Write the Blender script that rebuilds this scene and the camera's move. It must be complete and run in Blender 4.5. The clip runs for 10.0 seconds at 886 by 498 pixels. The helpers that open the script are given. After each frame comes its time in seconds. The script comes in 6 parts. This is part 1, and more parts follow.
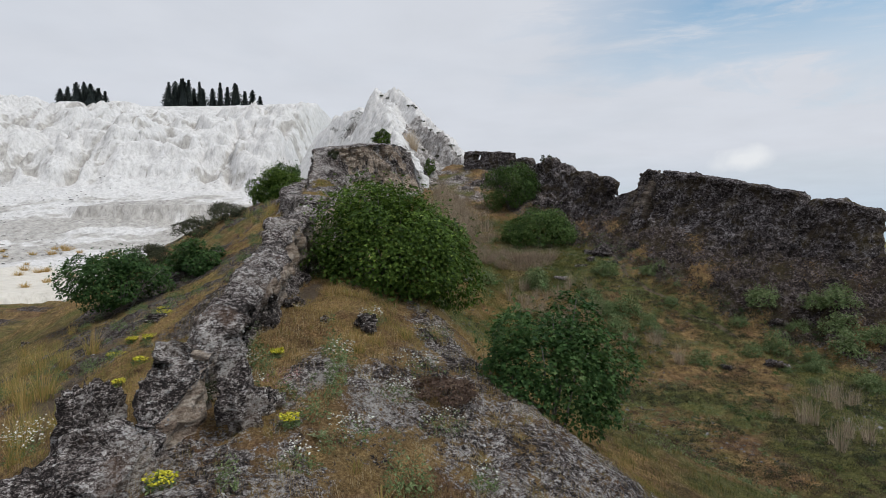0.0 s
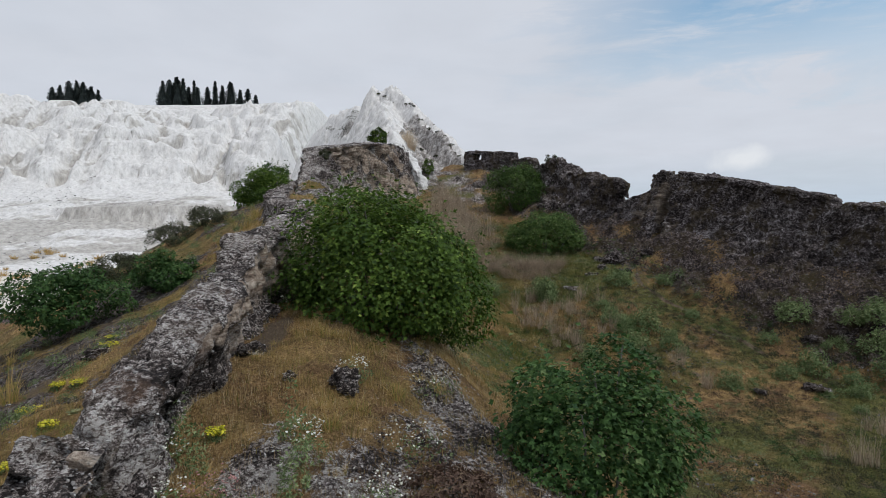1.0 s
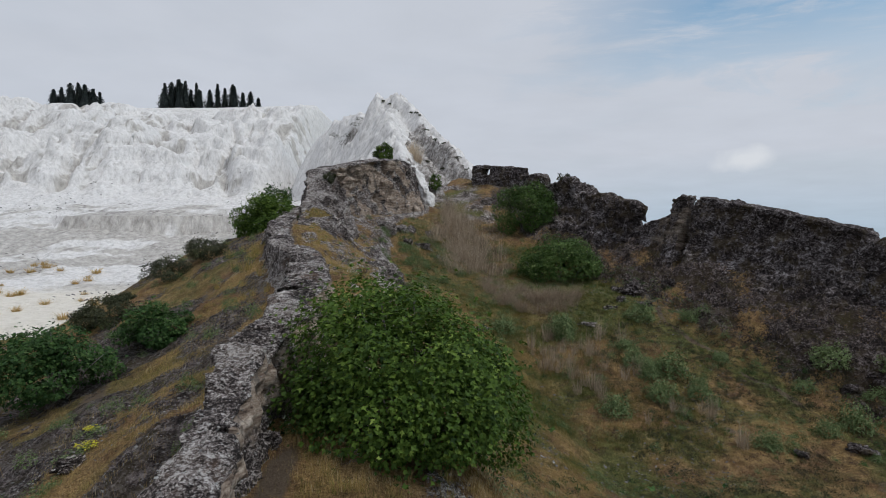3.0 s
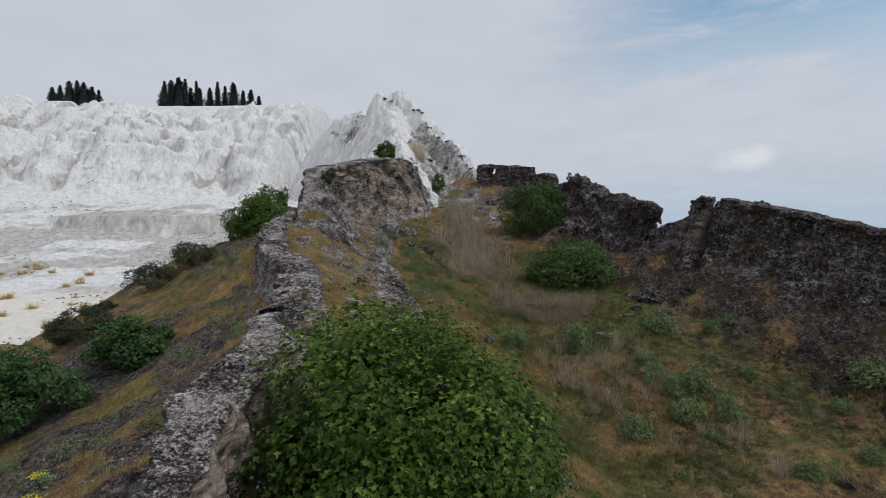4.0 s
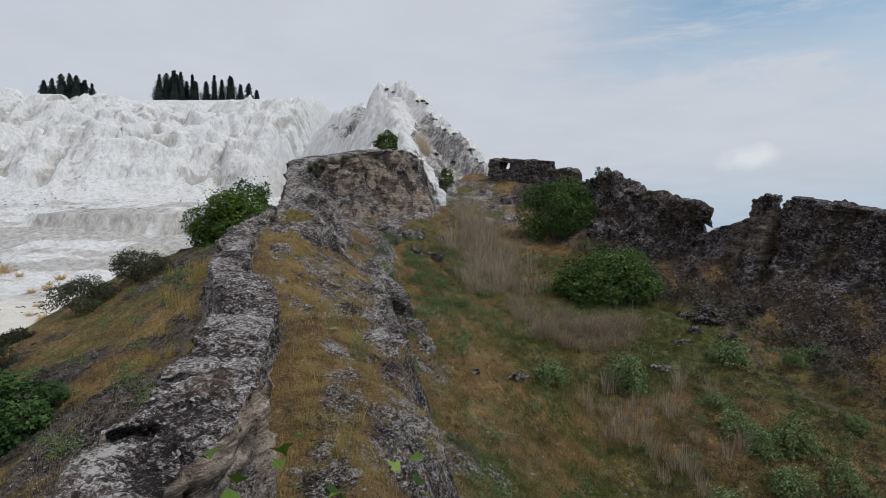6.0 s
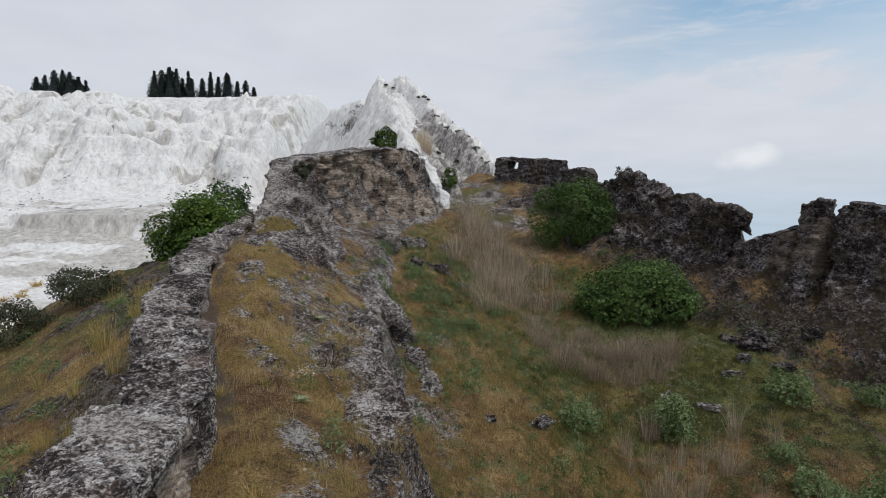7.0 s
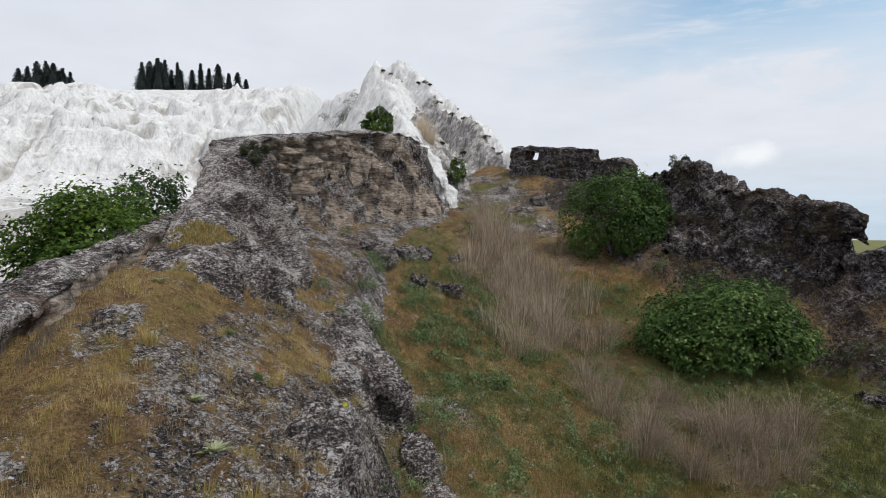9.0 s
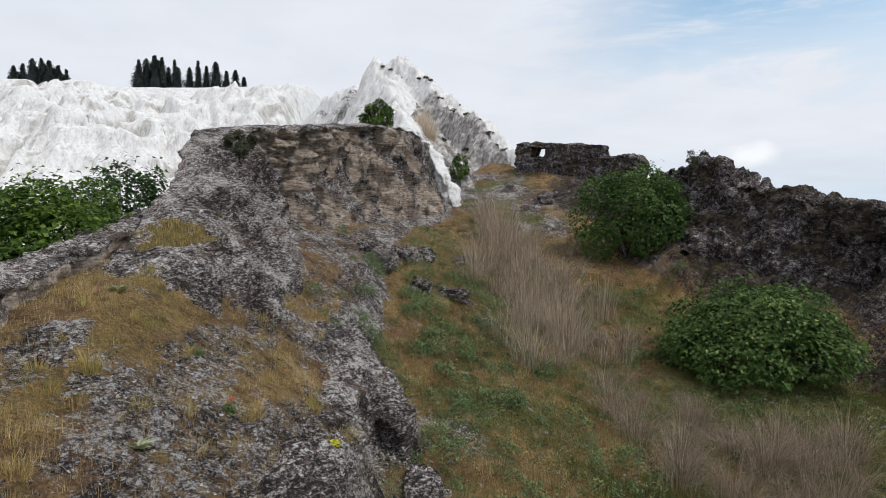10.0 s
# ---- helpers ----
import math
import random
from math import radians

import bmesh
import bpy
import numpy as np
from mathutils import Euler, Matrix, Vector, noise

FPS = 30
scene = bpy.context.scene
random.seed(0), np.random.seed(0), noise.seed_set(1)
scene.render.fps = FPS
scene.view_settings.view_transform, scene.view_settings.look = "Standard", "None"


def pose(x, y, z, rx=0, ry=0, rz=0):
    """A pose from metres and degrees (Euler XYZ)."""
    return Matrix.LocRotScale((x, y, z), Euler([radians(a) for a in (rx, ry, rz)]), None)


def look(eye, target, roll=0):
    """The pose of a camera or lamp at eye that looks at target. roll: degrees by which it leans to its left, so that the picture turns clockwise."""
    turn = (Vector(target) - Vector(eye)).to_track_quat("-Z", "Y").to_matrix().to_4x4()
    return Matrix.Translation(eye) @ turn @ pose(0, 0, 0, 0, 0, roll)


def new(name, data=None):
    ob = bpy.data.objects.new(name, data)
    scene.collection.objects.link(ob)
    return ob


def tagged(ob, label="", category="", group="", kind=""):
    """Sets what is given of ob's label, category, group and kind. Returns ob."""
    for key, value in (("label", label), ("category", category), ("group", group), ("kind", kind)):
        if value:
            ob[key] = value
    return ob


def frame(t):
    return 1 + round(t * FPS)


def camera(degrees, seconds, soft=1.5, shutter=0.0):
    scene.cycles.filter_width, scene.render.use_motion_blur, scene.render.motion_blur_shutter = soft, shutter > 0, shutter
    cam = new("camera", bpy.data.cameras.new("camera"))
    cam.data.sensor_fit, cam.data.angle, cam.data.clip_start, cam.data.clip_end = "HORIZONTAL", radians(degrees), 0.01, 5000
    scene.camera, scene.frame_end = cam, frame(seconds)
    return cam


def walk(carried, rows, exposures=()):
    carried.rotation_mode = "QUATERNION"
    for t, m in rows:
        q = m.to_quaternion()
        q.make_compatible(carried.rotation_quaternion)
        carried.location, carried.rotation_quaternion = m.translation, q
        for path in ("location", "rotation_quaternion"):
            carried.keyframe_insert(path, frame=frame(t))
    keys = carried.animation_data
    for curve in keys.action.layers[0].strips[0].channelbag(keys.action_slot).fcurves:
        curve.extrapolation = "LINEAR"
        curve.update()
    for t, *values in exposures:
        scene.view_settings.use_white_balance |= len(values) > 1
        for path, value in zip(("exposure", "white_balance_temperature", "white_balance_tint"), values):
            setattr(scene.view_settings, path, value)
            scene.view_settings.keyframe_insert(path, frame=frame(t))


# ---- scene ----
cam = camera(73.7, 10.0, 0.5)
METRES, EYE, TILT, LEAN, TURN = 26.0, 12.0, -2.0, 0.0, 0.0
AHEAD, SWING = 1.166, 0.858   # longer lens: path ahead stretched, angles shrunk
ROWS = [
    (0.0, 0.0, 0.0, 0.0, 0.0, 0.0, 0.0),
    (0.5, -0.002, 0.0621, 0.0052, -0.08, -0.02, 0.01),
    (1.0, -0.0039, 0.1019, 0.0191, -0.2, -0.03, 0.02),
    (1.5, -0.0076, 0.1148, 0.0453, -0.26, -0.02, 0.0),
    (2.0, -0.0137, 0.1246, 0.0769, -0.18, -0.04, -0.04),
    (2.5, -0.0197, 0.1415, 0.0893, -0.06, -0.06, -0.15),
    (4.0, -0.0336, 0.2424, 0.1083, 0.21, -0.2, -0.31),
    (4.5, -0.0387, 0.2896, 0.1134, 0.28, -0.24, -0.38),
    (5.0, -0.0439, 0.3416, 0.117, 0.34, -0.31, -0.42),
    (5.5, -0.0497, 0.3991, 0.1197, 0.38, -0.37, -0.46),
    (7.0, -0.0669, 0.6013, 0.1507, 0.44, -0.53, -0.59),
    (7.5, -0.0704, 0.6708, 0.1552, 0.38, -0.62, -0.57),
    (8.0, -0.0753, 0.7404, 0.1604, 0.36, -0.72, -0.55),
    (8.5, -0.0818, 0.8126, 0.1641, 0.39, -0.8, -0.57),
    (9.0, -0.0871, 0.8797, 0.1732, 0.36, -0.78, -0.65),
    (9.5, -0.0914, 0.9234, 0.1754, 0.29, -0.8, -0.7),
    (10.0, -0.0954, 0.942, 0.1745, 0.27, -0.82, -0.73),
]
EXPOSURES = [(0.0, 0.06, 6400, 10), (1.5, -0.05, 6260, 10), (2.5, -0.15, 6240, 10), (5.5, -0.14, 6240, 10), (7.5, 0.12, 6400, 10), (8.5, 0.2, 6420, 10), (10.0, 0.33, 6420, 10)]
walk(cam, [(t, pose(0, 0, EYE, TILT, LEAN, TURN) @ pose(METRES * x, METRES * AHEAD * y, METRES * z, 90 + pitch * SWING, roll, yaw * SWING)) for t, x, y, z, yaw, pitch, roll in ROWS], EXPOSURES)

# ---- sky and sun ----
SUN_HIGH, SUN_ROUND = 60.0, 112.0      # elevation; compass angle from +y towards +x
world = bpy.data.worlds.new("sky")
scene.world = world
world.use_nodes = True


def build_sky():
    nt = world.node_tree
    nt.nodes.clear()
    def N(kind, operation=None, data_type=None, use_clamp=False):
        n = nt.nodes.new(kind)
        if operation:
            n.operation = operation
        if data_type:
            n.data_type = data_type
        if use_clamp:
            n.use_clamp = True
        return n
    L = nt.links.new
    out = N("ShaderNodeOutputWorld")
    bg = N("ShaderNodeBackground")
    L(bg.outputs[0], out.inputs[0])
    sky = N("ShaderNodeTexSky")
    sky.sky_type, sky.sun_disc = "NISHITA", False
    sky.sun_elevation, sky.sun_rotation = radians(SUN_HIGH), radians(SUN_ROUND)
    sky.air_density, sky.dust_density = 1.0, 1.5
    dim = N("ShaderNodeVectorMath", operation="SCALE")
    dim.inputs[3].default_value = 0.15
    L(sky.outputs[0], dim.inputs[0])
    tint = N("ShaderNodeVectorMath", operation="MULTIPLY")
    tint.inputs[1].default_value = (0.95, 1.03, 0.93)
    L(dim.outputs[0], tint.inputs[0])
    tc = N("ShaderNodeTexCoord")
    sep = N("ShaderNodeSeparateXYZ")
    L(tc.outputs["Generated"], sep.inputs[0])

    def m(op, a, b=None, c=None, clamp=False):
        n = N("ShaderNodeMath", operation=op, use_clamp=clamp)
        for i, v in enumerate((a, b, c)):
            if v is None:
                continue
            if isinstance(v, (int, float)):
                n.inputs[i].default_value = v
            else:
                L(v, n.inputs[i])
        return n.outputs[0]
    up = m("MAXIMUM", sep.outputs[2], 0.0)
    den = m("ADD", up, 0.12)
    u, v = m("DIVIDE", sep.outputs[0], den), m("DIVIDE", sep.outputs[1], den)
    comb = N("ShaderNodeCombineXYZ")
    L(u, comb.inputs[0])
    L(m("MULTIPLY", v, 1.0), comb.inputs[1])
    no = N("ShaderNodeTexNoise")
    no.inputs["Scale"].default_value = 0.9
    no.inputs["Detail"].default_value = 6.0
    no.inputs["Roughness"].default_value = 0.55
    no.inputs["Distortion"].default_value = 0.4
    L(comb.outputs[0], no.inputs["Vector"])
    fine = N("ShaderNodeTexNoise")
    fine.inputs["Scale"].default_value = 2.6
    fine.inputs["Detail"].default_value = 8.0
    L(comb.outputs[0], fine.inputs["Vector"])
    # the thin cloud opens towards +x, high up, with long streaks across the gap
    wisp = N("ShaderNodeTexNoise")
    wisp.inputs["Scale"].default_value = 3.2
    wisp.inputs["Detail"].default_value = 7.0
    wisp.inputs["Roughness"].default_value = 0.62
    wisp.inputs["Distortion"].default_value = 0.6
    flat = N("ShaderNodeVectorMath", operation="MULTIPLY")
    L(tc.outputs["Generated"], flat.inputs[0])
    flat.inputs[1].default_value = (1.0, 1.0, 5.5)
    L(flat.outputs[0], wisp.inputs["Vector"])
    rag = m("MULTIPLY", m("SUBTRACT", wisp.outputs[0], 0.5), 0.42)
    open_z = m("MULTIPLY", m("ADD", m("SUBTRACT", sep.outputs[2], 0.205), rag), 11.0, None, True)
    open_x = m("MULTIPLY", m("ADD", m("SUBTRACT", sep.outputs[0], 0.12), rag), 4.2, None, True)
    gap = m("MULTIPLY", open_z, open_x)
    streak = m("MULTIPLY", m("SUBTRACT", wisp.outputs[0], 0.44), 5.0, None, True)
    mask = m("SUBTRACT", 1.0, m("MULTIPLY", gap, m("SUBTRACT", 0.95, m("MULTIPLY", streak, 0.55))))
    mask = m("ADD", mask, m("MULTIPLY", m("SUBTRACT", no.outputs[0], 0.5), 0.3), None, True)
    # low sky, pale blue haze towards the plain
    low = m("SUBTRACT", 1.0, m("MULTIPLY", up, 8.5), None, True)
    east = m("MULTIPLY", m("ADD", sep.outputs[0], 0.1), 2.2, None, True)
    hazy = m("MULTIPLY", low, east)
    cloud = N("ShaderNodeMix", data_type="RGBA")
    L(hazy, cloud.inputs[0])
    cloud.inputs[6].default_value = (0.625, 0.65, 0.70, 1)
    cloud.inputs[7].default_value = (0.48, 0.575, 0.66, 1)
    shade = m("ADD", 0.86, m("MULTIPLY", m("ADD", fine.outputs[0], no.outputs[0]), 0.14))
    lit = N("ShaderNodeVectorMath", operation="SCALE")
    L(cloud.outputs[2], lit.inputs[0])
    L(shade, lit.inputs[3])
    mix = N("ShaderNodeMix", data_type="RGBA")
    L(mask, mix.inputs[0])
    L(tint.outputs[0], mix.inputs[6])
    L(lit.outputs[0], mix.inputs[7])
    # one small fair-weather cloud
    d = Vector((0.452, 0.886, 0.105)).normalized()
    off = N("ShaderNodeVectorMath", operation="SUBTRACT")
    L(tc.outputs["Generated"], off.inputs[0])
    off.inputs[1].default_value = d
    sq = N("ShaderNodeVectorMath", operation="MULTIPLY")
    L(off.outputs[0], sq.inputs[0])
    sq.inputs[1].default_value = (19.0, 19.0, 44.0)
    ln = N("ShaderNodeVectorMath", operation="LENGTH")
    L(sq.outputs[0], ln.inputs[0])
    puff = N("ShaderNodeTexNoise")
    puff.inputs["Scale"].default_value = 26.0
    puff.inputs["Detail"].default_value = 5.0
    L(tc.outputs["Generated"], puff.inputs["Vector"])
    pm = m("SUBTRACT", m("ADD", 0.25, m("MULTIPLY", puff.outputs[0], 1.5)), ln.outputs["Value"], None, True)
    pm = m("MULTIPLY", pm, 1.4, None, True)
    mix2 = N("ShaderNodeMix", data_type="RGBA")
    L(pm, mix2.inputs[0])
    L(mix.outputs[2], mix2.inputs[6])
    mix2.inputs[7].default_value = (0.76, 0.775, 0.79, 1)
    L(mix2.outputs[2], bg.inputs[0])
    bg.inputs[1].default_value = 1.0


build_sky()
sun = new("sun", bpy.data.lights.new("sun", "SUN"))
sun.data.energy, sun.data.angle, sun.data.color = 1.6, radians(14), (1.0, 0.96, 0.9)
_a, _e = radians(SUN_ROUND), radians(SUN_HIGH)
sun.matrix_world = look((0, 0, 0), (-math.sin(_a) * math.cos(_e), -math.cos(_a) * math.cos(_e), -math.sin(_e)))

# ---- noise and mesh tools ----
def lattice(i, seed):
    h = (i[0] * 374761393 + i[1] * 668265263 + i[2] * 2147483647 + seed * 144665).astype(np.uint32)
    h = (h ^ (h >> np.uint32(13))) * np.uint32(1274126177)
    h = h ^ (h >> np.uint32(16))
    h = h * np.uint32(2246822519)
    return ((h ^ (h >> np.uint32(15))) & np.uint32(0xFFFFFF)).astype(np.float32) / np.float32(0x7FFFFF) - 1


def vnoise(x, y, z=0.0, seed=0):
    """Smooth lattice noise, -1 to 1."""
    x, y, z = np.broadcast_arrays(np.asarray(x, float), y, z)
    fx, fy, fz = np.floor(x), np.floor(y), np.floor(z)
    ix, iy, iz = fx.astype(np.int64), fy.astype(np.int64), fz.astype(np.int64)
    u, v, w = x - fx, y - fy, z - fz
    u, v, w = (q * q * q * (q * (q * 6 - 15) + 10) for q in (u, v, w))
    r = 0
    flat = not np.any(w)
    for a in (0, 1):
        for b in (0, 1):
            for c in ((0,) if flat else (0, 1)):
                r = r + lattice((ix + a, iy + b, iz + c), seed) * (u if a else 1 - u) * (v if b else 1 - v) * (w if c else 1 - w)
    return r


def fbm(x, y, z=0.0, octaves=4, gain=0.5, seed=0):
    s, a, t = 0, 1.0, 0.0
    x, y, z = np.asarray(x, float), np.asarray(y, float), np.asarray(z, float)
    for o in range(octaves):
        s = s + a * vnoise(x, y, z, seed + o * 17)
        t += a
        a *= gain
        x, y, z = x * 2.03 + 5.1, y * 2.03 + 1.7, z * 2.03
    return s / t * 1.5


def cells(x, y, z=0.0, seed=0):
    """Distance to the nearest of scattered points, one a unit cell."""
    x, y, z = np.broadcast_arrays(np.asarray(x, float), y, z)
    ix, iy, iz = (np.floor(q).astype(np.int64) for q in (x, y, z))
    best = np.full(x.shape, 9.0)
    for a in (-1, 0, 1):
        for b in (-1, 0, 1):
            for c in (-1, 0, 1):
                k = (ix + a, iy + b, iz + c)
                dx = k[0] + 0.5 + 0.45 * lattice(k, seed) - x
                dy = k[1] + 0.5 + 0.45 * lattice(k, seed + 1) - y
                dz = k[2] + 0.5 + 0.45 * lattice(k, seed + 2) - z
                best = np.minimum(best, dx * dx + dy * dy + dz * dz)
    return np.sqrt(best)


def step(a, b, x):
    q = np.clip((np.asarray(x, float) - a) / (b - a), 0, 1)
    return q * q * (3 - 2 * q)


def curve(*pairs):
    """A smooth curve through (where, value) knots."""
    px, pv = np.array([p[0] for p in pairs], float), np.array([p[1] for p in pairs], float)
    d = np.diff(pv) / np.diff(px)
    m = np.zeros(len(px))
    m[0], m[-1] = d[0], d[-1]
    for i in range(1, len(px) - 1):
        m[i] = 0 if d[i - 1] * d[i] <= 0 else 2 * d[i - 1] * d[i] / (d[i - 1] + d[i])

    def at(x):
        x = np.clip(np.asarray(x, float), px[0], px[-1])
        i = np.clip(np.searchsorted(px, x, side="right") - 1, 0, len(px) - 2)
        h = px[i + 1] - px[i]
        t = (x - px[i]) / h
        return (pv[i] * (2 * t ** 3 - 3 * t ** 2 + 1) + h * m[i] * (t ** 3 - 2 * t ** 2 + t)
                + pv[i + 1] * (-2 * t ** 3 + 3 * t ** 2) + h * m[i + 1] * (t ** 3 - t ** 2))
    return at


def mesh_of(name, verts, faces, smooth=True, paint=None):
    """A mesh from arrays: verts (n, 3), faces (m, 3 or 4), paint: (n, 4) masks for the material."""
    verts, faces = np.asarray(verts, np.float32), np.asarray(faces, np.int32)
    me = bpy.data.meshes.new(name)
    k = faces.shape[1]
    me.vertices.add(len(verts))
    me.vertices.foreach_set("co", verts.ravel())
    me.loops.add(faces.size)
    me.loops.foreach_set("vertex_index", faces.ravel())
    me.polygons.add(len(faces))
    me.polygons.foreach_set("loop_start", np.arange(0, faces.size, k, dtype=np.int32))
    me.polygons.foreach_set("use_smooth", np.full(len(faces), smooth))
    me.update(calc_edges=True)
    if paint is not None:
        at = me.color_attributes.new("mask", "FLOAT_COLOR", "POINT")
        at.data.foreach_set("color", np.asarray(paint, np.float32).ravel())
    return me


def thing(name, me, material, label, category="", kind="", group=""):
    ob = new(name, me)
    if material:
        me.materials.append(material)
    return tagged(ob, label, category, group, kind)


def part(name, me, material, parent, label="", kind=""):
    ob = new(name, me)
    if material and not len(me.materials):
        me.materials.append(material)
    ob.parent = parent
    return tagged(ob, label, "", "", kind)


def grid_faces(nu, nv):
    i = np.arange(nu * nv).reshape(nu, nv)
    return np.stack([i[:-1, :-1], i[1:, :-1], i[1:, 1:], i[:-1, 1:]], -1).reshape(-1, 4)


def grid_normals(p):
    du = np.gradient(p, axis=0)
    dv = np.gradient(p, axis=1)
    n = np.cross(du, dv)
    return n / (np.linalg.norm(n, axis=-1, keepdims=True) + 1e-9)


def graded(*spans):
    """Grid lines: spans of (start, end, step)."""
    r = []
    for a, b, s in spans:
        n = max(1, round(abs(b - a) / s))
        r += list(np.linspace(a, b, n, endpoint=False))
    r.append(spans[-1][1])
    return np.array(r)

# ---- materials ----
class Mat:
    """A node material, written short."""

    def __init__(self, name, rough=0.85):
        self.m = bpy.data.materials.new(name)
        self.m.use_nodes = True
        self.t = self.m.node_tree
        self.b = self.t.nodes["Principled BSDF"]
        self.b.inputs["Roughness"].default_value = rough
        self.b.inputs["Specular IOR Level"].default_value = 0.25
        self.tc = self.t.nodes.new("ShaderNodeTexCoord")

    def link(self, a, b):
        self.t.links.new(a, b)

    def put(self, v, socket):
        if isinstance(v, (int, float)):
            socket.default_value = v
        elif isinstance(v, tuple):
            socket.default_value = v if len(v) == 4 else (*v, 1)
        else:
            self.link(v, socket)

    def noise(self, scale, detail=4.0, rough=0.55, stretch=None, lump=0.0):
        n = self.t.nodes.new("ShaderNodeTexNoise")
        n.inputs["Scale"].default_value, n.inputs["Detail"].default_value = scale, detail
        n.inputs["Roughness"].default_value, n.inputs["Distortion"].default_value = rough, lump
        self.link(self.where(stretch), n.inputs["Vector"])
        return n.outputs[0]

    def where(self, stretch=None):
        if stretch is None:
            return self.tc.outputs["Object"]
        s = self.t.nodes.new("ShaderNodeVectorMath")
        s.operation = "MULTIPLY"
        self.link(self.tc.outputs["Object"], s.inputs[0])
        s.inputs[1].default_value = stretch
        return s.outputs[0]

    def cell(self, scale, stretch=None, feature="F1"):
        n = self.t.nodes.new("ShaderNodeTexVoronoi")
        n.feature = feature
        n.inputs["Scale"].default_value = scale
        self.link(self.where(stretch), n.inputs["Vector"])
        return n.outputs[0]

    def flakes(self, scale, stretch):
        """Cells of one random tone each, and the distance from their middles."""
        n = self.t.nodes.new("ShaderNodeTexVoronoi")
        n.inputs["Scale"].default_value = scale
        warp = self.t.nodes.new("ShaderNodeVectorMath")
        warp.operation = "ADD"
        shift = self.t.nodes.new("ShaderNodeTexNoise")
        shift.inputs["Scale"].default_value = scale * 0.6
        self.link(self.tc.outputs["Object"], shift.inputs["Vector"])
        small = self.t.nodes.new("ShaderNodeVectorMath")
        small.operation = "SCALE"
        small.inputs[3].default_value = 1.6 / scale
        self.link(shift.outputs[1], small.inputs[0])
        self.link(self.where(stretch), warp.inputs[0])
        self.link(small.outputs[0], warp.inputs[1])
        self.link(warp.outputs[0], n.inputs["Vector"])
        s = self.t.nodes.new("ShaderNodeSeparateColor")
        self.link(n.outputs["Color"], s.inputs[0])
        return s.outputs[0], n.outputs["Distance"]

    def ramp(self, v, *stops):
        r = self.t.nodes.new("ShaderNodeValToRGB")
        e = r.color_ramp.elements
        while len(e) < len(stops):
            e.new(0.5)
        for i, (p, c) in enumerate(stops):
            e[i].position = p
            e[i].color = (c, c, c, 1) if isinstance(c, (int, float)) else (*c, 1)
        self.link(v, r.inputs[0])
        return r.outputs[0]

    def mix(self, f, a, b, how="MIX"):
        n = self.t.nodes.new("ShaderNodeMix")
        n.data_type, n.blend_type = "RGBA", how
        self.put(f, n.inputs[0])
        self.put(a, n.inputs[6])
        self.put(b, n.inputs[7])
        return n.outputs[2]

    def math(self, op, a, b=0.0, clamp=False):
        n = self.t.nodes.new("ShaderNodeMath")
        n.operation, n.use_clamp = op, clamp
        self.put(a, n.inputs[0])
        self.put(b, n.inputs[1])
        return n.outputs[0]

    def mask(self):
        n = self.t.nodes.new("ShaderNodeVertexColor")
        n.layer_name = "mask"
        s = self.t.nodes.new("ShaderNodeSeparateColor")
        self.link(n.outputs[0], s.inputs[0])
        self.alpha = n.outputs[1]
        return s.outputs[0], s.outputs[1], s.outputs[2]

    def random(self):
        return self.t.nodes.new("ShaderNodeObjectInfo").outputs["Random"]

    def bump(self, h, depth, strength=1.0):
        n = self.t.nodes.new("ShaderNodeBump")
        n.inputs["Strength"].default_value, n.inputs["Distance"].default_value = strength, depth
        self.link(h, n.inputs["Height"])
        self.link(n.outputs[0], self.b.inputs["Normal"])

    def colour(self, c):
        self.put(c, self.b.inputs["Base Color"])
        return self.m


def rock_colour(k):
    """Weathered travertine: dark crust broken into small flakes, many of them white with lichen, and warm patches."""
    big = k.noise(0.8, 5, 0.6)
    mid = k.noise(2.6, 7, 0.72)
    one, edge1 = k.flakes(23.0, (1, 1, 1.9))
    two, edge2 = k.flakes(58.0, (1, 1, 1.5))
    hand = k.noise(8.5, 6, 0.75, (1, 1, 1.5))
    tone = k.math("ADD", k.math("MULTIPLY", one, 0.5), k.math("MULTIPLY", two, 0.4))
    tone = k.math("ADD", tone, k.math("MULTIPLY", k.math("SUBTRACT", mid, 0.5), 1.3))
    tone = k.math("ADD", tone, k.math("MULTIPLY", k.math("SUBTRACT", hand, 0.455), 1.9))
    tone = k.math("ADD", tone, k.math("MULTIPLY", k.math("SUBTRACT", big, 0.53), 1.5))
    c = k.ramp(tone, (0.2, (0.024, 0.019, 0.018)), (0.38, (0.098, 0.079, 0.074)), (0.55, (0.225, 0.188, 0.176)), (0.72, (0.47, 0.425, 0.405)), (0.92, (0.77, 0.74, 0.72)))
    warm = k.ramp(big, (0.53, 0.0), (0.66, 0.55))
    c = k.mix(warm, c, k.mix(0.5, c, k.ramp(mid, (0.3, (0.09, 0.062, 0.043)), (0.7, (0.36, 0.28, 0.205)))))
    return c, k.math("ADD", k.math("ADD", mid, k.math("MULTIPLY", hand, 1.2)), k.math("ADD", k.math("MULTIPLY", one, 0.5), k.math("MULTIPLY", two, 0.3)))


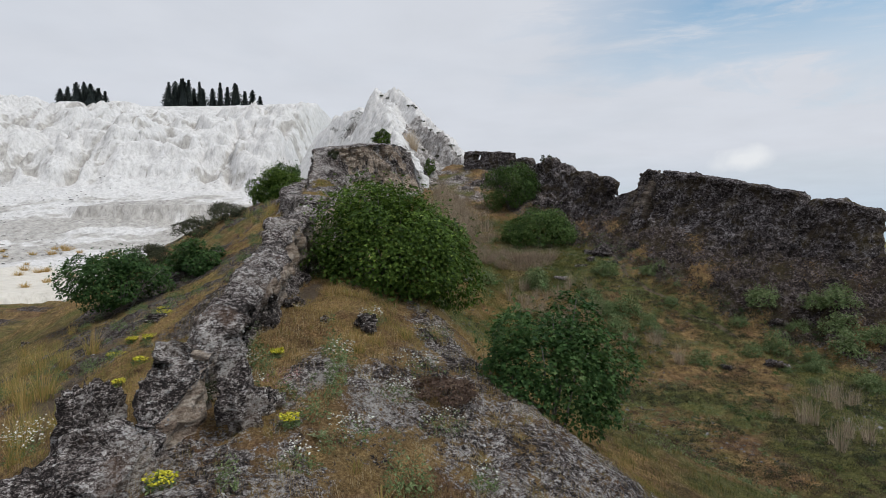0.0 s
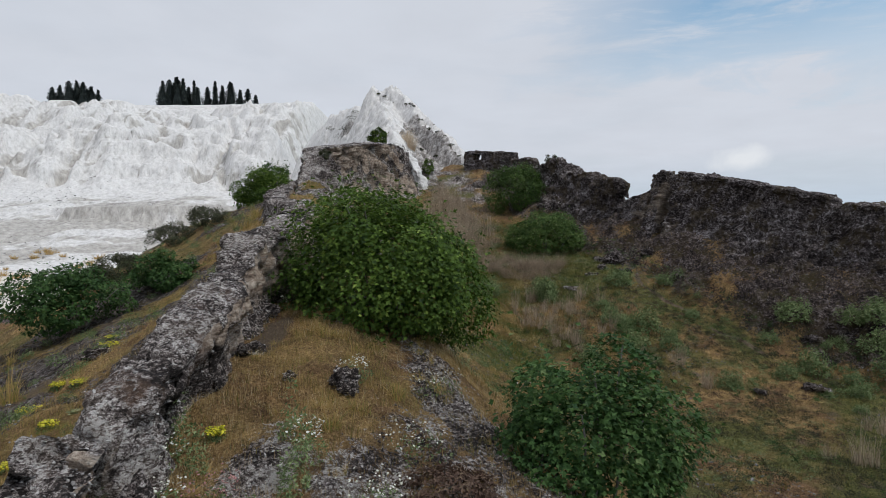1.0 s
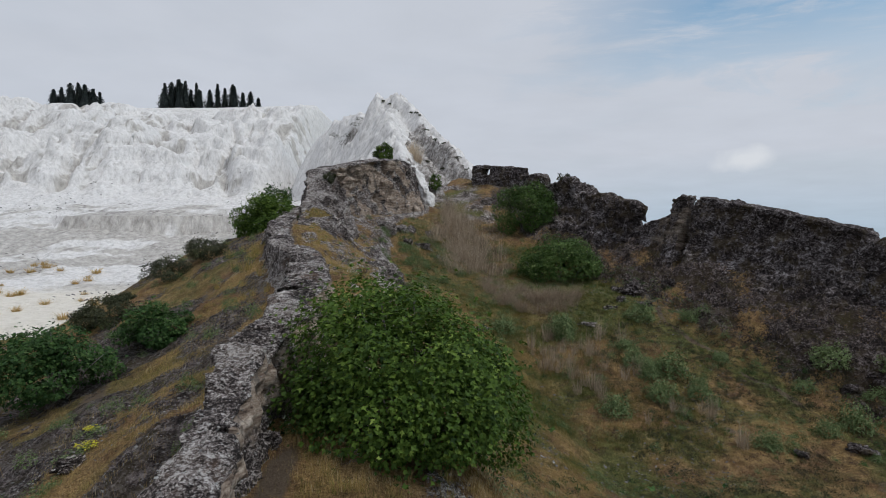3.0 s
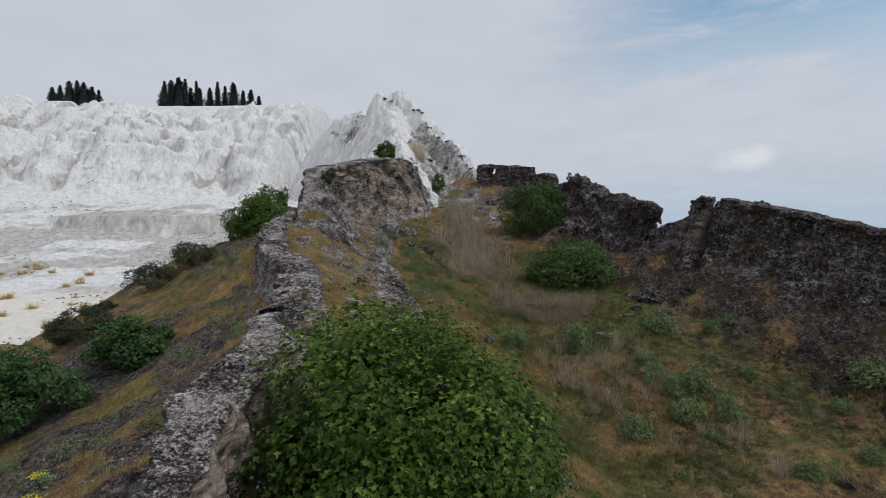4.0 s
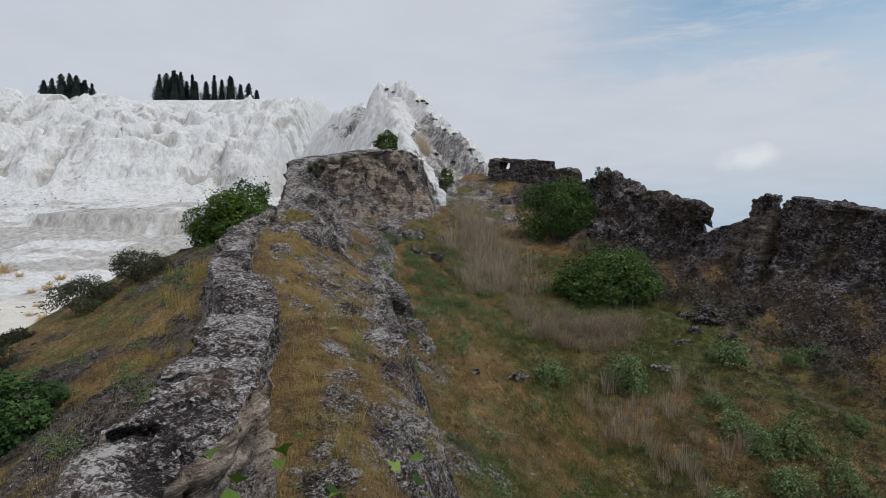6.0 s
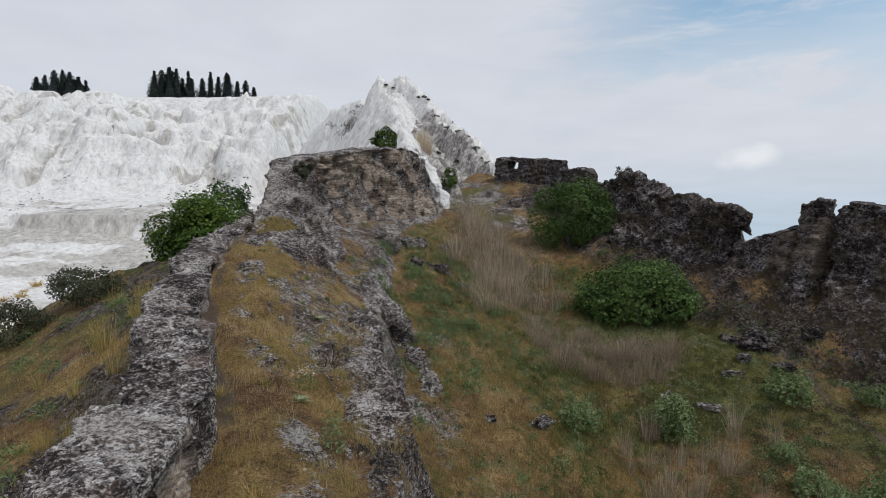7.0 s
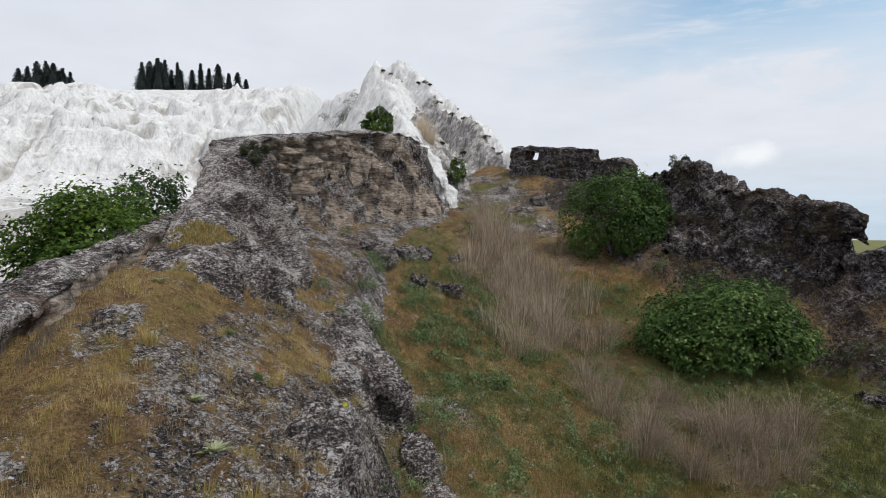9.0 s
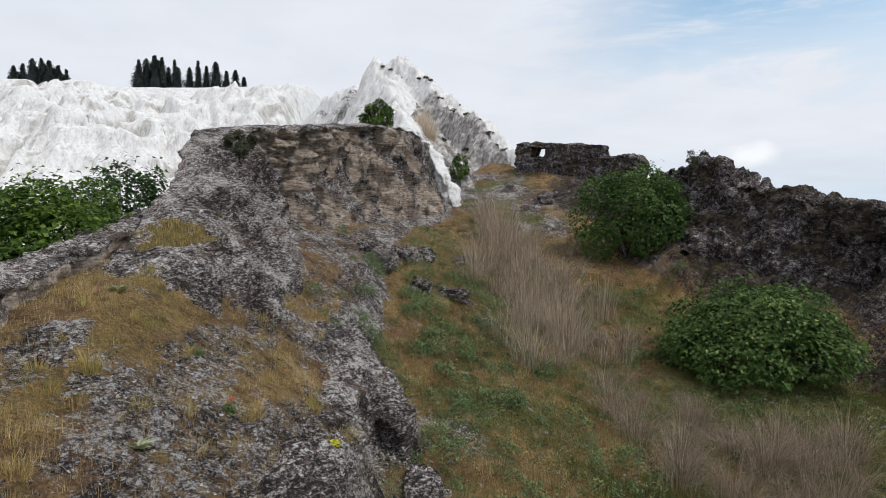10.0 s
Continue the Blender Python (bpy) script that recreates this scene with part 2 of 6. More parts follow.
def dark_crust(k):
    """Old crust: brown-black, with hand-sized pale lichen flecks and earthy stretches."""
    big = k.noise(0.55, 6, 0.65)
    mid = k.noise(2.6, 9, 0.78)
    one, e1 = k.flakes(8.0, (1, 1, 1.3))
    two, e2 = k.flakes(19.0, (1, 1, 1.2))
    tone = k.math("ADD", k.math("MULTIPLY", one, 0.42), k.math("MULTIPLY", two, 0.42))
    tone = k.math("ADD", tone, k.math("MULTIPLY", k.math("SUBTRACT", mid, 0.5), 1.7))
    tone = k.math("ADD", tone, k.math("MULTIPLY", k.math("SUBTRACT", big, 0.5), 0.9))
    c = k.ramp(tone, (0.18, (0.019, 0.015, 0.015)), (0.38, (0.068, 0.054, 0.053)), (0.54, (0.15, 0.126, 0.126)), (0.71, (0.31, 0.28, 0.285)), (0.9, (0.52, 0.49, 0.495)))
    earthy = k.ramp(k.noise(0.8, 6, 0.68), (0.5, 0.0), (0.6, 0.75))
    c = k.mix(earthy, c, k.ramp(mid, (0.3, (0.035, 0.024, 0.014)), (0.52, (0.085, 0.063, 0.036)), (0.7, (0.17, 0.13, 0.08))))
    return c, k.math("ADD", k.math("MULTIPLY", mid, 2.2), k.math("ADD", k.math("MULTIPLY", one, 0.5), k.math("MULTIPLY", two, 0.25)))


def make_rock(name, old=False):
    k = Mat(name, 0.9)
    c, h = dark_crust(k) if old else rock_colour(k)
    r, g, b = k.mask()
    beds = k.math("ADD", k.math("MULTIPLY", k.noise(1.5, 6, 0.7, (1, 1, 7)), 0.55), k.math("MULTIPLY", k.noise(7.0, 5, 0.75, (1, 1, 2.5)), 0.45))
    soft = 0.55 if old else 1.0
    fresh = k.ramp(beds, (0.36, (0.06, 0.043, 0.035)), (0.44, (0.28, 0.203, 0.155)), (0.51, (0.52, 0.415, 0.33)), (0.59, (0.75, 0.655, 0.56)))
    fresh = k.mix(1.0, fresh, (soft, soft, soft), "MULTIPLY")
    h = k.math("ADD", h, k.math("MULTIPLY", beds, 1.2))
    f = k.ramp(k.math("ADD", k.math("MULTIPLY", r, 0.75), k.math("MULTIPLY", k.noise(1.6, 5, 0.65), 0.6)), (0.58, 0.0), (0.72, 1.0))
    hung = k.ramp(k.noise(1.0, 6, 0.7, (1.6, 1.6, 0.4)), (0.53, 0.0), (0.6, 0.75))
    fresh = k.mix(hung, fresh, k.ramp(k.noise(5.0, 6, 0.75, (1, 1, 0.5)), (0.35, (0.03, 0.026, 0.026)), (0.55, (0.13, 0.11, 0.1)), (0.7, (0.34, 0.31, 0.29))))
    h = k.math("ADD", h, k.math("MULTIPLY", k.noise(1.7, 6, 0.7, (1.4, 1.4, 0.6)), 2.0))
    c = k.mix(f, c, fresh)
    moss = k.ramp(k.math("ADD", k.math("MULTIPLY", g, 0.7), k.math("MULTIPLY", k.noise(3.1, 4, 0.6), 0.5)), (0.55, 0.0), (0.75, 0.85))
    c = k.mix(moss, c, k.ramp(k.noise(9.0, 3), (0.3, (0.07, 0.05, 0.02)), (0.7, (0.14, 0.105, 0.035))))
    turf = k.ramp(k.noise(16.0, 4, 0.65), (0.25, (0.075, 0.05, 0.024)), (0.5, (0.17, 0.12, 0.05)), (0.75, (0.25, 0.19, 0.09)))
    c = k.mix(k.ramp(k.math("ADD", b, k.math("MULTIPLY", k.math("SUBTRACT", k.noise(5.0, 4), 0.5), 0.9)), (0.4, 0.0), (0.55, 1.0)), c, turf)
    if not old:
        rust = k.ramp(k.noise(1.1, 5, 0.6), (0.57, 0.0), (0.67, 0.6))
        c = k.mix(rust, c, k.ramp(k.noise(14.0, 4, 0.7), (0.3, (0.07, 0.04, 0.028)), (0.7, (0.26, 0.165, 0.115))))
    k.bump(h, 0.13 if old else 0.1, 1.0)
    return k.colour(c)


ROCK = make_rock("lichened_travertine")
DARK_ROCK = make_rock("dark_weathered_travertine", True)


def make_ground():
    k = Mat("dry_turf_and_stone", 0.95)
    rock, h = rock_colour(k)
    r, g, b = k.mask()
    crust, h2 = dark_crust(k)
    crust = k.mix(1.0, crust, (0.62, 0.57, 0.55), "MULTIPLY")
    n = k.noise(1.3, 5, 0.6)
    fine = k.noise(22.0, 6, 0.75)
    dry = k.ramp(fine, (0.28, (0.08, 0.049, 0.022)), (0.45, (0.21, 0.132, 0.052)), (0.58, (0.31, 0.205, 0.09)), (0.72, (0.44, 0.34, 0.18)))
    russet = k.ramp(fine, (0.28, (0.055, 0.032, 0.017)), (0.5, (0.165, 0.093, 0.045)), (0.72, (0.29, 0.19, 0.10)))
    dry = k.mix(k.ramp(k.noise(0.6, 4, 0.6), (0.45, 0.0), (0.6, 1.0)), dry, russet)
    green = k.ramp(fine, (0.25, (0.034, 0.036, 0.012)), (0.5, (0.105, 0.104, 0.031)), (0.72, (0.21, 0.19, 0.07)))
    turf = k.mix(k.ramp(k.math("ADD", k.math("MULTIPLY", g, 0.8), k.math("MULTIPLY", n, 0.5)), (0.45, 0.0), (0.75, 1.0)), dry, green)
    clod = k.noise(5.5, 9, 0.82)
    turf = k.mix(1.0, turf, k.ramp(clod, (0.33, 0.5), (0.45, 0.98), (0.55, 1.25), (0.68, 1.8)), "MULTIPLY")
    turf = k.mix(1.0, turf, k.ramp(k.noise(1.6, 7, 0.75), (0.36, 0.68), (0.48, 1.1), (0.6, 1.45)), "MULTIPLY")
    soil = k.ramp(fine, (0.3, (0.09, 0.062, 0.042)), (0.7, (0.27, 0.205, 0.145)))
    turf = k.mix(k.ramp(k.math("ADD", b, k.math("MULTIPLY", k.math("SUBTRACT", n, 0.5), 0.5)), (0.35, 0.0), (0.6, 1.0)), turf, soil)
    f = k.ramp(k.math("ADD", k.math("MULTIPLY", r, 0.8), k.math("MULTIPLY", k.math("SUBTRACT", k.math("ADD", k.math("MULTIPLY", k.noise(3.6, 8, 0.85), 0.55), k.math("MULTIPLY", k.noise(11.0, 6, 0.8), 0.45)), 0.5), 3.2)), (0.38, 0.0), (0.48, 1.0))
    k.bump(k.math("ADD", k.math("ADD", h, k.math("MULTIPLY", clod, 2.5)), k.math("MULTIPLY", fine, 0.8)), 0.07, 1.0)
    weathered = k.mix(k.alpha, crust, rock)
    olive = k.ramp(fine, (0.3, (0.03, 0.024, 0.011)), (0.7, (0.10, 0.078, 0.03)))
    mossy = k.math("MULTIPLY", k.math("SUBTRACT", 1.0, k.alpha), k.ramp(k.noise(0.9, 6, 0.7), (0.5, 0.0), (0.6, 0.7)))
    weathered = k.mix(mossy, weathered, olive)
    return k.colour(k.mix(f, turf, weathered))


GROUND = make_ground()


def make_white(name):
    k = Mat(name, 0.7)
    r, g, b = k.mask()
    n1 = k.noise(0.18, 5, 0.6)
    n2 = k.noise(1.1, 6, 0.62, (1, 1, 0.45))
    n3 = k.noise(3.2, 6, 0.7, (1, 1, 0.6))
    nn = k.math("ADD", k.math("MULTIPLY", n2, 0.6), k.math("MULTIPLY", n3, 0.4))
    base = k.ramp(nn, (0.34, (0.43, 0.415, 0.405)), (0.45, (0.60, 0.585, 0.575)), (0.54, (0.70, 0.685, 0.675)), (0.66, (0.775, 0.765, 0.76)))
    # one grey for real stains and for shade painted into hollows
    stain_shade = k.ramp(n2, (0.3, (0.25, 0.23, 0.21)), (0.7, (0.56, 0.535, 0.50)))
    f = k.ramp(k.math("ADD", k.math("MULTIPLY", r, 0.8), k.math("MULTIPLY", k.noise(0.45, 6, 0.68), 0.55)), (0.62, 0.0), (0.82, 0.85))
    c = k.mix(f, base, stain_shade)
    f2 = k.ramp(k.math("ADD", k.math("MULTIPLY", g, 0.9), k.math("MULTIPLY", k.noise(0.8, 6, 0.7), 0.5)), (0.6, 0.0), (0.72, 1.0))
    rock, h = rock_colour(k)
    pale = k.ramp(k.noise(1.4, 6, 0.72), (0.36, (0.085, 0.075, 0.068)), (0.46, (0.23, 0.215, 0.20)), (0.54, (0.45, 0.43, 0.415)), (0.64, (0.72, 0.71, 0.70)))
    c = k.mix(f2, c, k.mix(0.7, rock, pale))
    sandy = k.ramp(k.math("ADD", k.math("MULTIPLY", b, 0.8), k.math("MULTIPLY", n1, 0.4)), (0.5, 0.0), (0.8, 0.6))
    c = k.mix(sandy, c, (0.7, 0.64, 0.53))
    k.bump(k.math("ADD", k.math("MULTIPLY", k.noise(0.55, 5, 0.6, (1, 1, 0.5)), 2.5), k.math("ADD", n2, k.math("MULTIPLY", n3, 0.25))), 0.26, 1.0)
    return k.colour(c)


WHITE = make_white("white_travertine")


def make_leaf(name, stops, sheen=0.35, through_light=0.25):
    """Leaves: the mask's red carries each leaf's own shade."""
    k = Mat(name, 0.6)
    r, g, b = k.mask()
    c = k.ramp(r, *stops)
    k.b.inputs["Specular IOR Level"].default_value = sheen
    m = k.colour(c)
    tr = k.t.nodes.new("ShaderNodeBsdfTranslucent")
    k.link(c, tr.inputs[0])
    mx = k.t.nodes.new("ShaderNodeMixShader")
    mx.inputs[0].default_value = through_light
    out = k.t.nodes["Material Output"]
    k.link(k.b.outputs[0], mx.inputs[1])
    k.link(tr.outputs[0], mx.inputs[2])
    k.link(mx.outputs[0], out.inputs[0])
    return m


FIG_LEAF = make_leaf("fig_leaf", ((0.0, (0.019, 0.043, 0.008)), (0.45, (0.062, 0.115, 0.015)), (0.8, (0.13, 0.205, 0.03)), (1.0, (0.24, 0.32, 0.065))), 0.2, 0.3)
DARK_LEAF = make_leaf("dark_fig_leaf", ((0.0, (0.018, 0.05, 0.014)), (0.45, (0.042, 0.095, 0.024)), (0.8, (0.078, 0.145, 0.038)), (1.0, (0.14, 0.20, 0.075))), 0.22, 0.28)
MID_LEAF = make_leaf("sunlit_fig_leaf", ((0.0, (0.02, 0.045, 0.012)), (0.45, (0.06, 0.115, 0.026)), (0.8, (0.13, 0.20, 0.05)), (1.0, (0.26, 0.32, 0.12))), 0.2, 0.28)
HEATH_LEAF = make_leaf("olive_shrub_leaf", ((0.0, (0.02, 0.026, 0.012)), (0.6, (0.055, 0.062, 0.026)), (1.0, (0.11, 0.11, 0.05))))
SHRUB_LEAF = make_leaf("low_shrub_leaf", ((0.0, (0.05, 0.085, 0.028)), (0.5, (0.12, 0.175, 0.06)), (1.0, (0.27, 0.32, 0.15))))
CYPRESS_LEAF = make_leaf("cypress_leaf", ((0.0, (0.024, 0.031, 0.031)), (0.7, (0.05, 0.062, 0.06)), (1.0, (0.085, 0.1, 0.085))), 0.1, 0.05)
GRASS = make_leaf("grass_blade", ((0.0, (0.11, 0.155, 0.04)), (0.28, (0.27, 0.26, 0.075)), (0.48, (0.45, 0.315, 0.115)), (0.75, (0.57, 0.39, 0.17)), (1.0, (0.76, 0.64, 0.42))), 0.15, 0.35)
PASTURE = make_leaf("pasture_blade", ((0.0, (0.078, 0.105, 0.028)), (0.28, (0.175, 0.165, 0.046)), (0.48, (0.275, 0.188, 0.068)), (0.75, (0.39, 0.262, 0.11)), (1.0, (0.6, 0.49, 0.31))), 0.15, 0.35)
REED = make_leaf("dry_reed", ((0.0, (0.11, 0.08, 0.058)), (0.35, (0.30, 0.23, 0.165)), (0.7, (0.54, 0.44, 0.33)), (1.0, (0.78, 0.68, 0.53))), 0.15, 0.35)


def make_bark(name, c0, c1):
    k = Mat(name, 0.9)
    n = k.noise(30.0, 4, 0.6, (1, 1, 0.3))
    k.bump(n, 0.01, 0.7)
    return k.colour(k.ramp(n, (0.3, c0), (0.7, c1)))


BARK = make_bark("grey_fig_bark", (0.12, 0.11, 0.10), (0.32, 0.30, 0.28))
DARK_BARK = make_bark("dark_bark", (0.03, 0.025, 0.02), (0.09, 0.075, 0.06))


def make_shaded(name, stops, rough=0.9):
    """Small pieces: the mask's red carries each one's own shade."""
    k = Mat(name, rough)
    r, g, b = k.mask()
    n = k.noise(40.0, 3, 0.6)
    k.bump(n, 0.006, 0.6)
    return k.colour(k.mix(0.35, k.ramp(r, *stops), k.ramp(n, (0.3, (0.05, 0.048, 0.046)), (0.7, (0.5, 0.48, 0.46)))))


CHIP = make_shaded("stone_chip", ((0.0, (0.06, 0.056, 0.056)), (0.5, (0.22, 0.205, 0.20)), (0.8, (0.44, 0.425, 0.41)), (1.0, (0.62, 0.61, 0.60))))
YELLOW = make_leaf("yellow_petal", ((0.0, (0.18, 0.22, 0.03)), (0.4, (0.55, 0.50, 0.03)), (1.0, (0.75, 0.68, 0.06))))
PETAL = make_leaf("white_petal", ((0.0, (0.55, 0.55, 0.45)), (1.0, (0.85, 0.85, 0.80))))
PINK = make_leaf("pink_petal", ((0.0, (0.10, 0.13, 0.05)), (0.5, (0.35, 0.17, 0.16)), (1.0, (0.5, 0.25, 0.24))))
RED = make_leaf("poppy_petal", ((0.0, (0.4, 0.01, 0.015)), (1.0, (0.6, 0.02, 0.02))))
BROWN_TWIG = make_leaf("dry_brush_twig", ((0.0, (0.045, 0.025, 0.018)), (0.6, (0.11, 0.065, 0.045)), (1.0, (0.2, 0.14, 0.09))))
PALE_LEAF = make_leaf("felted_leaf", ((0.0, (0.14, 0.17, 0.08)), (0.6, (0.30, 0.32, 0.17)), (1.0, (0.45, 0.45, 0.28))))

# ---- the lie of the land ----
# curves along y: the crusted channel wall on the ridge, the turf beside it, the ridge's edge, the valley and its far wall
wall_x = curve((-40, -1.0), (0, -3.0), (8, -3.7), (14, -3.95), (20, -4.2), (24, -4.85), (26, -5.4), (28, -6.2), (30.7, -7.6), (34, -8.7), (37.7, -9.6), (41, -10.1), (46, -10.8), (60, -9.0), (90, -8))
wall_top = curve((-40, 5), (0, 8.4), (6, 9.3), (8, 9.9), (10, 10.6), (13.6, 11.7), (20, 12.75), (24, 13.15), (27, 13.4), (31, 13.7), (36, 14.25), (41, 15.1), (45, 15.8))
ridge_z = curve((-40, 4.0), (0, 7.6), (6, 8.7), (8.6, 9.15), (12.4, 10.15), (18, 11.0), (24, 11.85), (31, 12.75), (34, 13.3), (38, 14.1), (42, 14.7), (46, 15.3), (60, 15.5), (90, 18))
edge_x = curve((-40, 5.0), (0, 3.6), (9, 2.4), (11, 1.7), (14, 0.1), (18, -0.8), (26, -2.1), (30, -2.95), (36, -4.0), (41, -4.4), (46, -5.4), (55, -5.6), (66, -3.0), (80, 0))
edge_z = curve((-40, 1.5), (0, 6.2), (9, 7.95), (11, 8.45), (14, 9.6), (18, 10.2), (26, 11.3), (30, 11.9), (36, 12.1), (41, 11.9), (46, 13.6), (55, 15.2), (62, 15.6), (70, 19))
foot_z = curve((-40, 0.0), (0, 4.4), (10, 5.9), (14, 6.9), (20, 7.7), (26, 8.6), (31, 9.4), (36.5, 10.0), (42, 10.9), (46, 12.2), (55, 14.8), (62, 15.3), (66, 16.6), (72, 18.6), (80, 20.5))
valley_z = curve((-40, 0.0), (8, 3.6), (16, 4.2), (26, 4.6), (31, 5.4), (36.5, 7.3), (42, 9.2), (45, 9.9), (50, 11.1), (52, 11.6), (55, 12.6), (58, 13.7), (64, 15.9), (70, 18.2), (78, 20.4), (90, 21))
apron_x = curve((0, 26), (25, 21.5), (33, 17.6), (36, 15.4), (39, 13.9), (42, 12.9), (46, 11.0), (50, 9.2), (56, 6.8), (62, 5.4), (70, 3.2), (78, 2.0))
far_x = curve((0, 40), (30, 28.6), (34.9, 25.8), (37.8, 23.9), (47.5, 17.6), (51.7, 15.2), (58.6, 10.6), (66.6, 9.4), (71.4, 4.6), (78, 3.4), (90, 3))
far_z = curve((0, 6), (30, 9.0), (37.8, 10.9), (47.5, 12.9), (51.7, 13.3), (58.6, 15.4), (66, 17.6), (71, 19.2), (78, 20.4), (90, 21))
flat_z = curve((-40, 4.0), (30, 5.6), (47, 6.3), (75, 7.6), (100, 12.3), (125, 17.0), (145, 21.5), (152, 26), (176, 40.5), (200, 51), (216, 56.3), (240, 58), (400, 58))
left_fall = curve((-40, 0.42), (20, 0.38), (47, 0.40), (58, 0.30), (70, 0.32))


def lerp_cols(x, stops):
    """Height across a section: stops of (x, z), each an array along the section's line, in rising x."""
    z = stops[0][1] + 0 * x
    for (xa, za), (xb, zb) in zip(stops, stops[1:]):
        t = np.clip((x - xa) / np.maximum(xb - xa, 0.05), 0, 1)
        z = np.where(x > xa, za + (zb - za) * t, z)
    return z


def land(x, y, rough=True):
    """Height of the ground, with its stony and green shares."""
    x, y = np.broadcast_arrays(np.asarray(x, float), np.asarray(y, float))
    wx, rz, ex, ez = wall_x(y), ridge_z(y), edge_x(y), edge_z(y)
    wob = 0.35 * vnoise(y * 0.45, 0 * y, seed=5) + 0.15 * vnoise(y * 1.7, 0 * y, seed=6)
    ex = ex + wob
    cliff = 0.35 + 0.5 * step(8, 16, y) * step(24, 16, y) + 0.15 * step(0, 8, y)
    fx = ex + 0.9 + 2.4 * step(26, 14, y)
    fz = foot_z(y)
    ax, az = apron_x(y), valley_z(y) + 0.15
    tx, tz = far_x(y), far_z(y)
    vx = np.minimum(fx + 7.5, (fx + ax) * 0.55)
    vx = np.maximum(vx, fx + 0.3)
    ax = np.maximum(ax, vx + 0.3)
    tx = np.maximum(tx, ax + 1.2)
    back = tz - 4.0
    z = lerp_cols(x, [(wx + 0.4, rz), (wx + 1.9, rz - 0.02), (ex, ez), (fx, fz), (vx, valley_z(y)), (ax, az), (tx - 0.6, tz), (tx + 1.2, tz - 1.0), (tx + 14, back - 5), (tx + 120, -42 + 0 * x), (tx + 600, -88 + 0 * x)])
    away = wx - 0.5 - x
    left = rz - 0.25 - left_fall(y) * away - 0.15 * np.maximum(away - 6.5, 0) * step(26, 38, y)
    floor = flat_z(np.minimum(y, 75)) - 0.7 - 0.02 * np.maximum(-40 - x, 0)
    drop = step(60, 80, y) * 10
    left = np.maximum(left - drop, floor)
    left = left + 0.25 * fbm(x * 0.35, y * 0.35, octaves=3, seed=3)
    z = np.where(x < wx - 0.4, left, z)
    mid = (x >= wx - 0.4) & (x < wx + 0.4)
    z = np.where(mid, left + (rz - left) * np.clip((x - wx + 0.4) / 0.8, 0, 1), z)
    far = step(120, 600, np.hypot(x, y - 30))
    z = z * (1 - far) + (-90) * far
    near = 1 - step(60, 140, np.hypot(x, y - 35))
    # stony share
    n1 = fbm(x * 0.5, y * 0.5, octaves=4, seed=21)
    on_edge = np.exp(-((x - ex + 0.3) / 0.8) ** 2) * step(50, 44, y)
    flank = step(-1.2, 0.6, x) * step(fx + 0.3, ex + 0.4, x) * step(16, 11, y)
    south = np.maximum(step(9.5, 6.5, y) * step(-6, -3, x), 0.8 * step(13.5, 10, y) * step(-2.4, -0.8, x)) * step(5, 3, x) * 0.95
    way_x = wx + 1.75 + 0.25 * np.sin(y * 0.5)
    way = np.exp(-((x - way_x) / 0.46) ** 2) * step(47, 41, y) * (0.62 + 0.5 * step(0.1, 0.4, vnoise(y * 1.3, 0 * y, seed=23)))
    cliffy = step(ex - 0.1, ex + 0.25, x) * step(fx + 0.35, fx - 0.1, x) * step(14, 24, y) * 0.8
    knobby = step(ex + 2.2, ex - 0.4, x) * step(37, 43, y) * 0.6 + 0.6 * step(54, 64, y)
    apron = step(ax - 0.6, ax + 0.9, x) * step(tx + 6, tx + 1, x) * step(72, 66, y)
    scree = step(wx - 0.3, wx - 1.5, x) * step(-20, -12, x) * 0.82 * step(5, 18, y)
    streak = fbm(x * 1.1, y * 0.28, octaves=4, gain=0.6, seed=22)
    crust = np.exp(-((x - way_x - 1.0 - 0.3 * np.sin(y * 0.31)) / 0.16) ** 2) * step(18, 23, y) * step(43, 39, y) * 0.9
    open_rock = step(way_x + 0.2, way_x + 1.6, x) * step(ex + 0.6, ex + 0.1, x) * step(15, 24, y) * (0.52 + 0.16 * step(32, 37, y))
    lower = step(fx - 0.2, fx + 0.3, x) * step(fx + 3.2, fx + 1.0, x) * step(24, 30, y) * step(46, 42, y) * 0.52
    rock = np.maximum.reduce([np.minimum(on_edge * (0.55 + 0.6 * n1), 0.72), np.minimum(flank * (0.8 + 0.6 * streak), 0.72), np.minimum(south * (0.8 + 0.7 * n1), 0.62), way * (0.75 + 0.7 * n1), crust * (0.8 + 0.6 * n1), np.minimum(open_rock * (1.0 + 1.5 * streak), 0.7), lower * (0.9 + 1.4 * n1),
                              cliffy, knobby * (0.8 + 0.6 * n1), apron * (0.9 + 0.4 * n1), scree * (0.7 + 1.3 * n1)])
    rock = np.clip(rock + 0.12 * n1, 0, 1) * near
    # green share
    n2 = fbm(x * 0.22, y * 0.22, octaves=4, seed=31)
    valley = step(fx - 0.2, fx + 2.5, x) * step(ax + 1, ax - 2, x)
    green = np.clip(0.12 + valley * (0.24 + 0.7 * n2 + 0.15 * step(5, 9, x)) + 0.3 * step(30, 12, y) * valley + 0.25 * n2, 0, 1)
    green = np.clip(green + 0.12 * step(34, 42, y) * step(ex - 0.2, ex + 1.0, x) * step(ax + 2, ax, x) + 0.22 * step(wx, wx - 1.5, x), 0, 1)
    green = np.where(near < 0.5, 0.75, green)
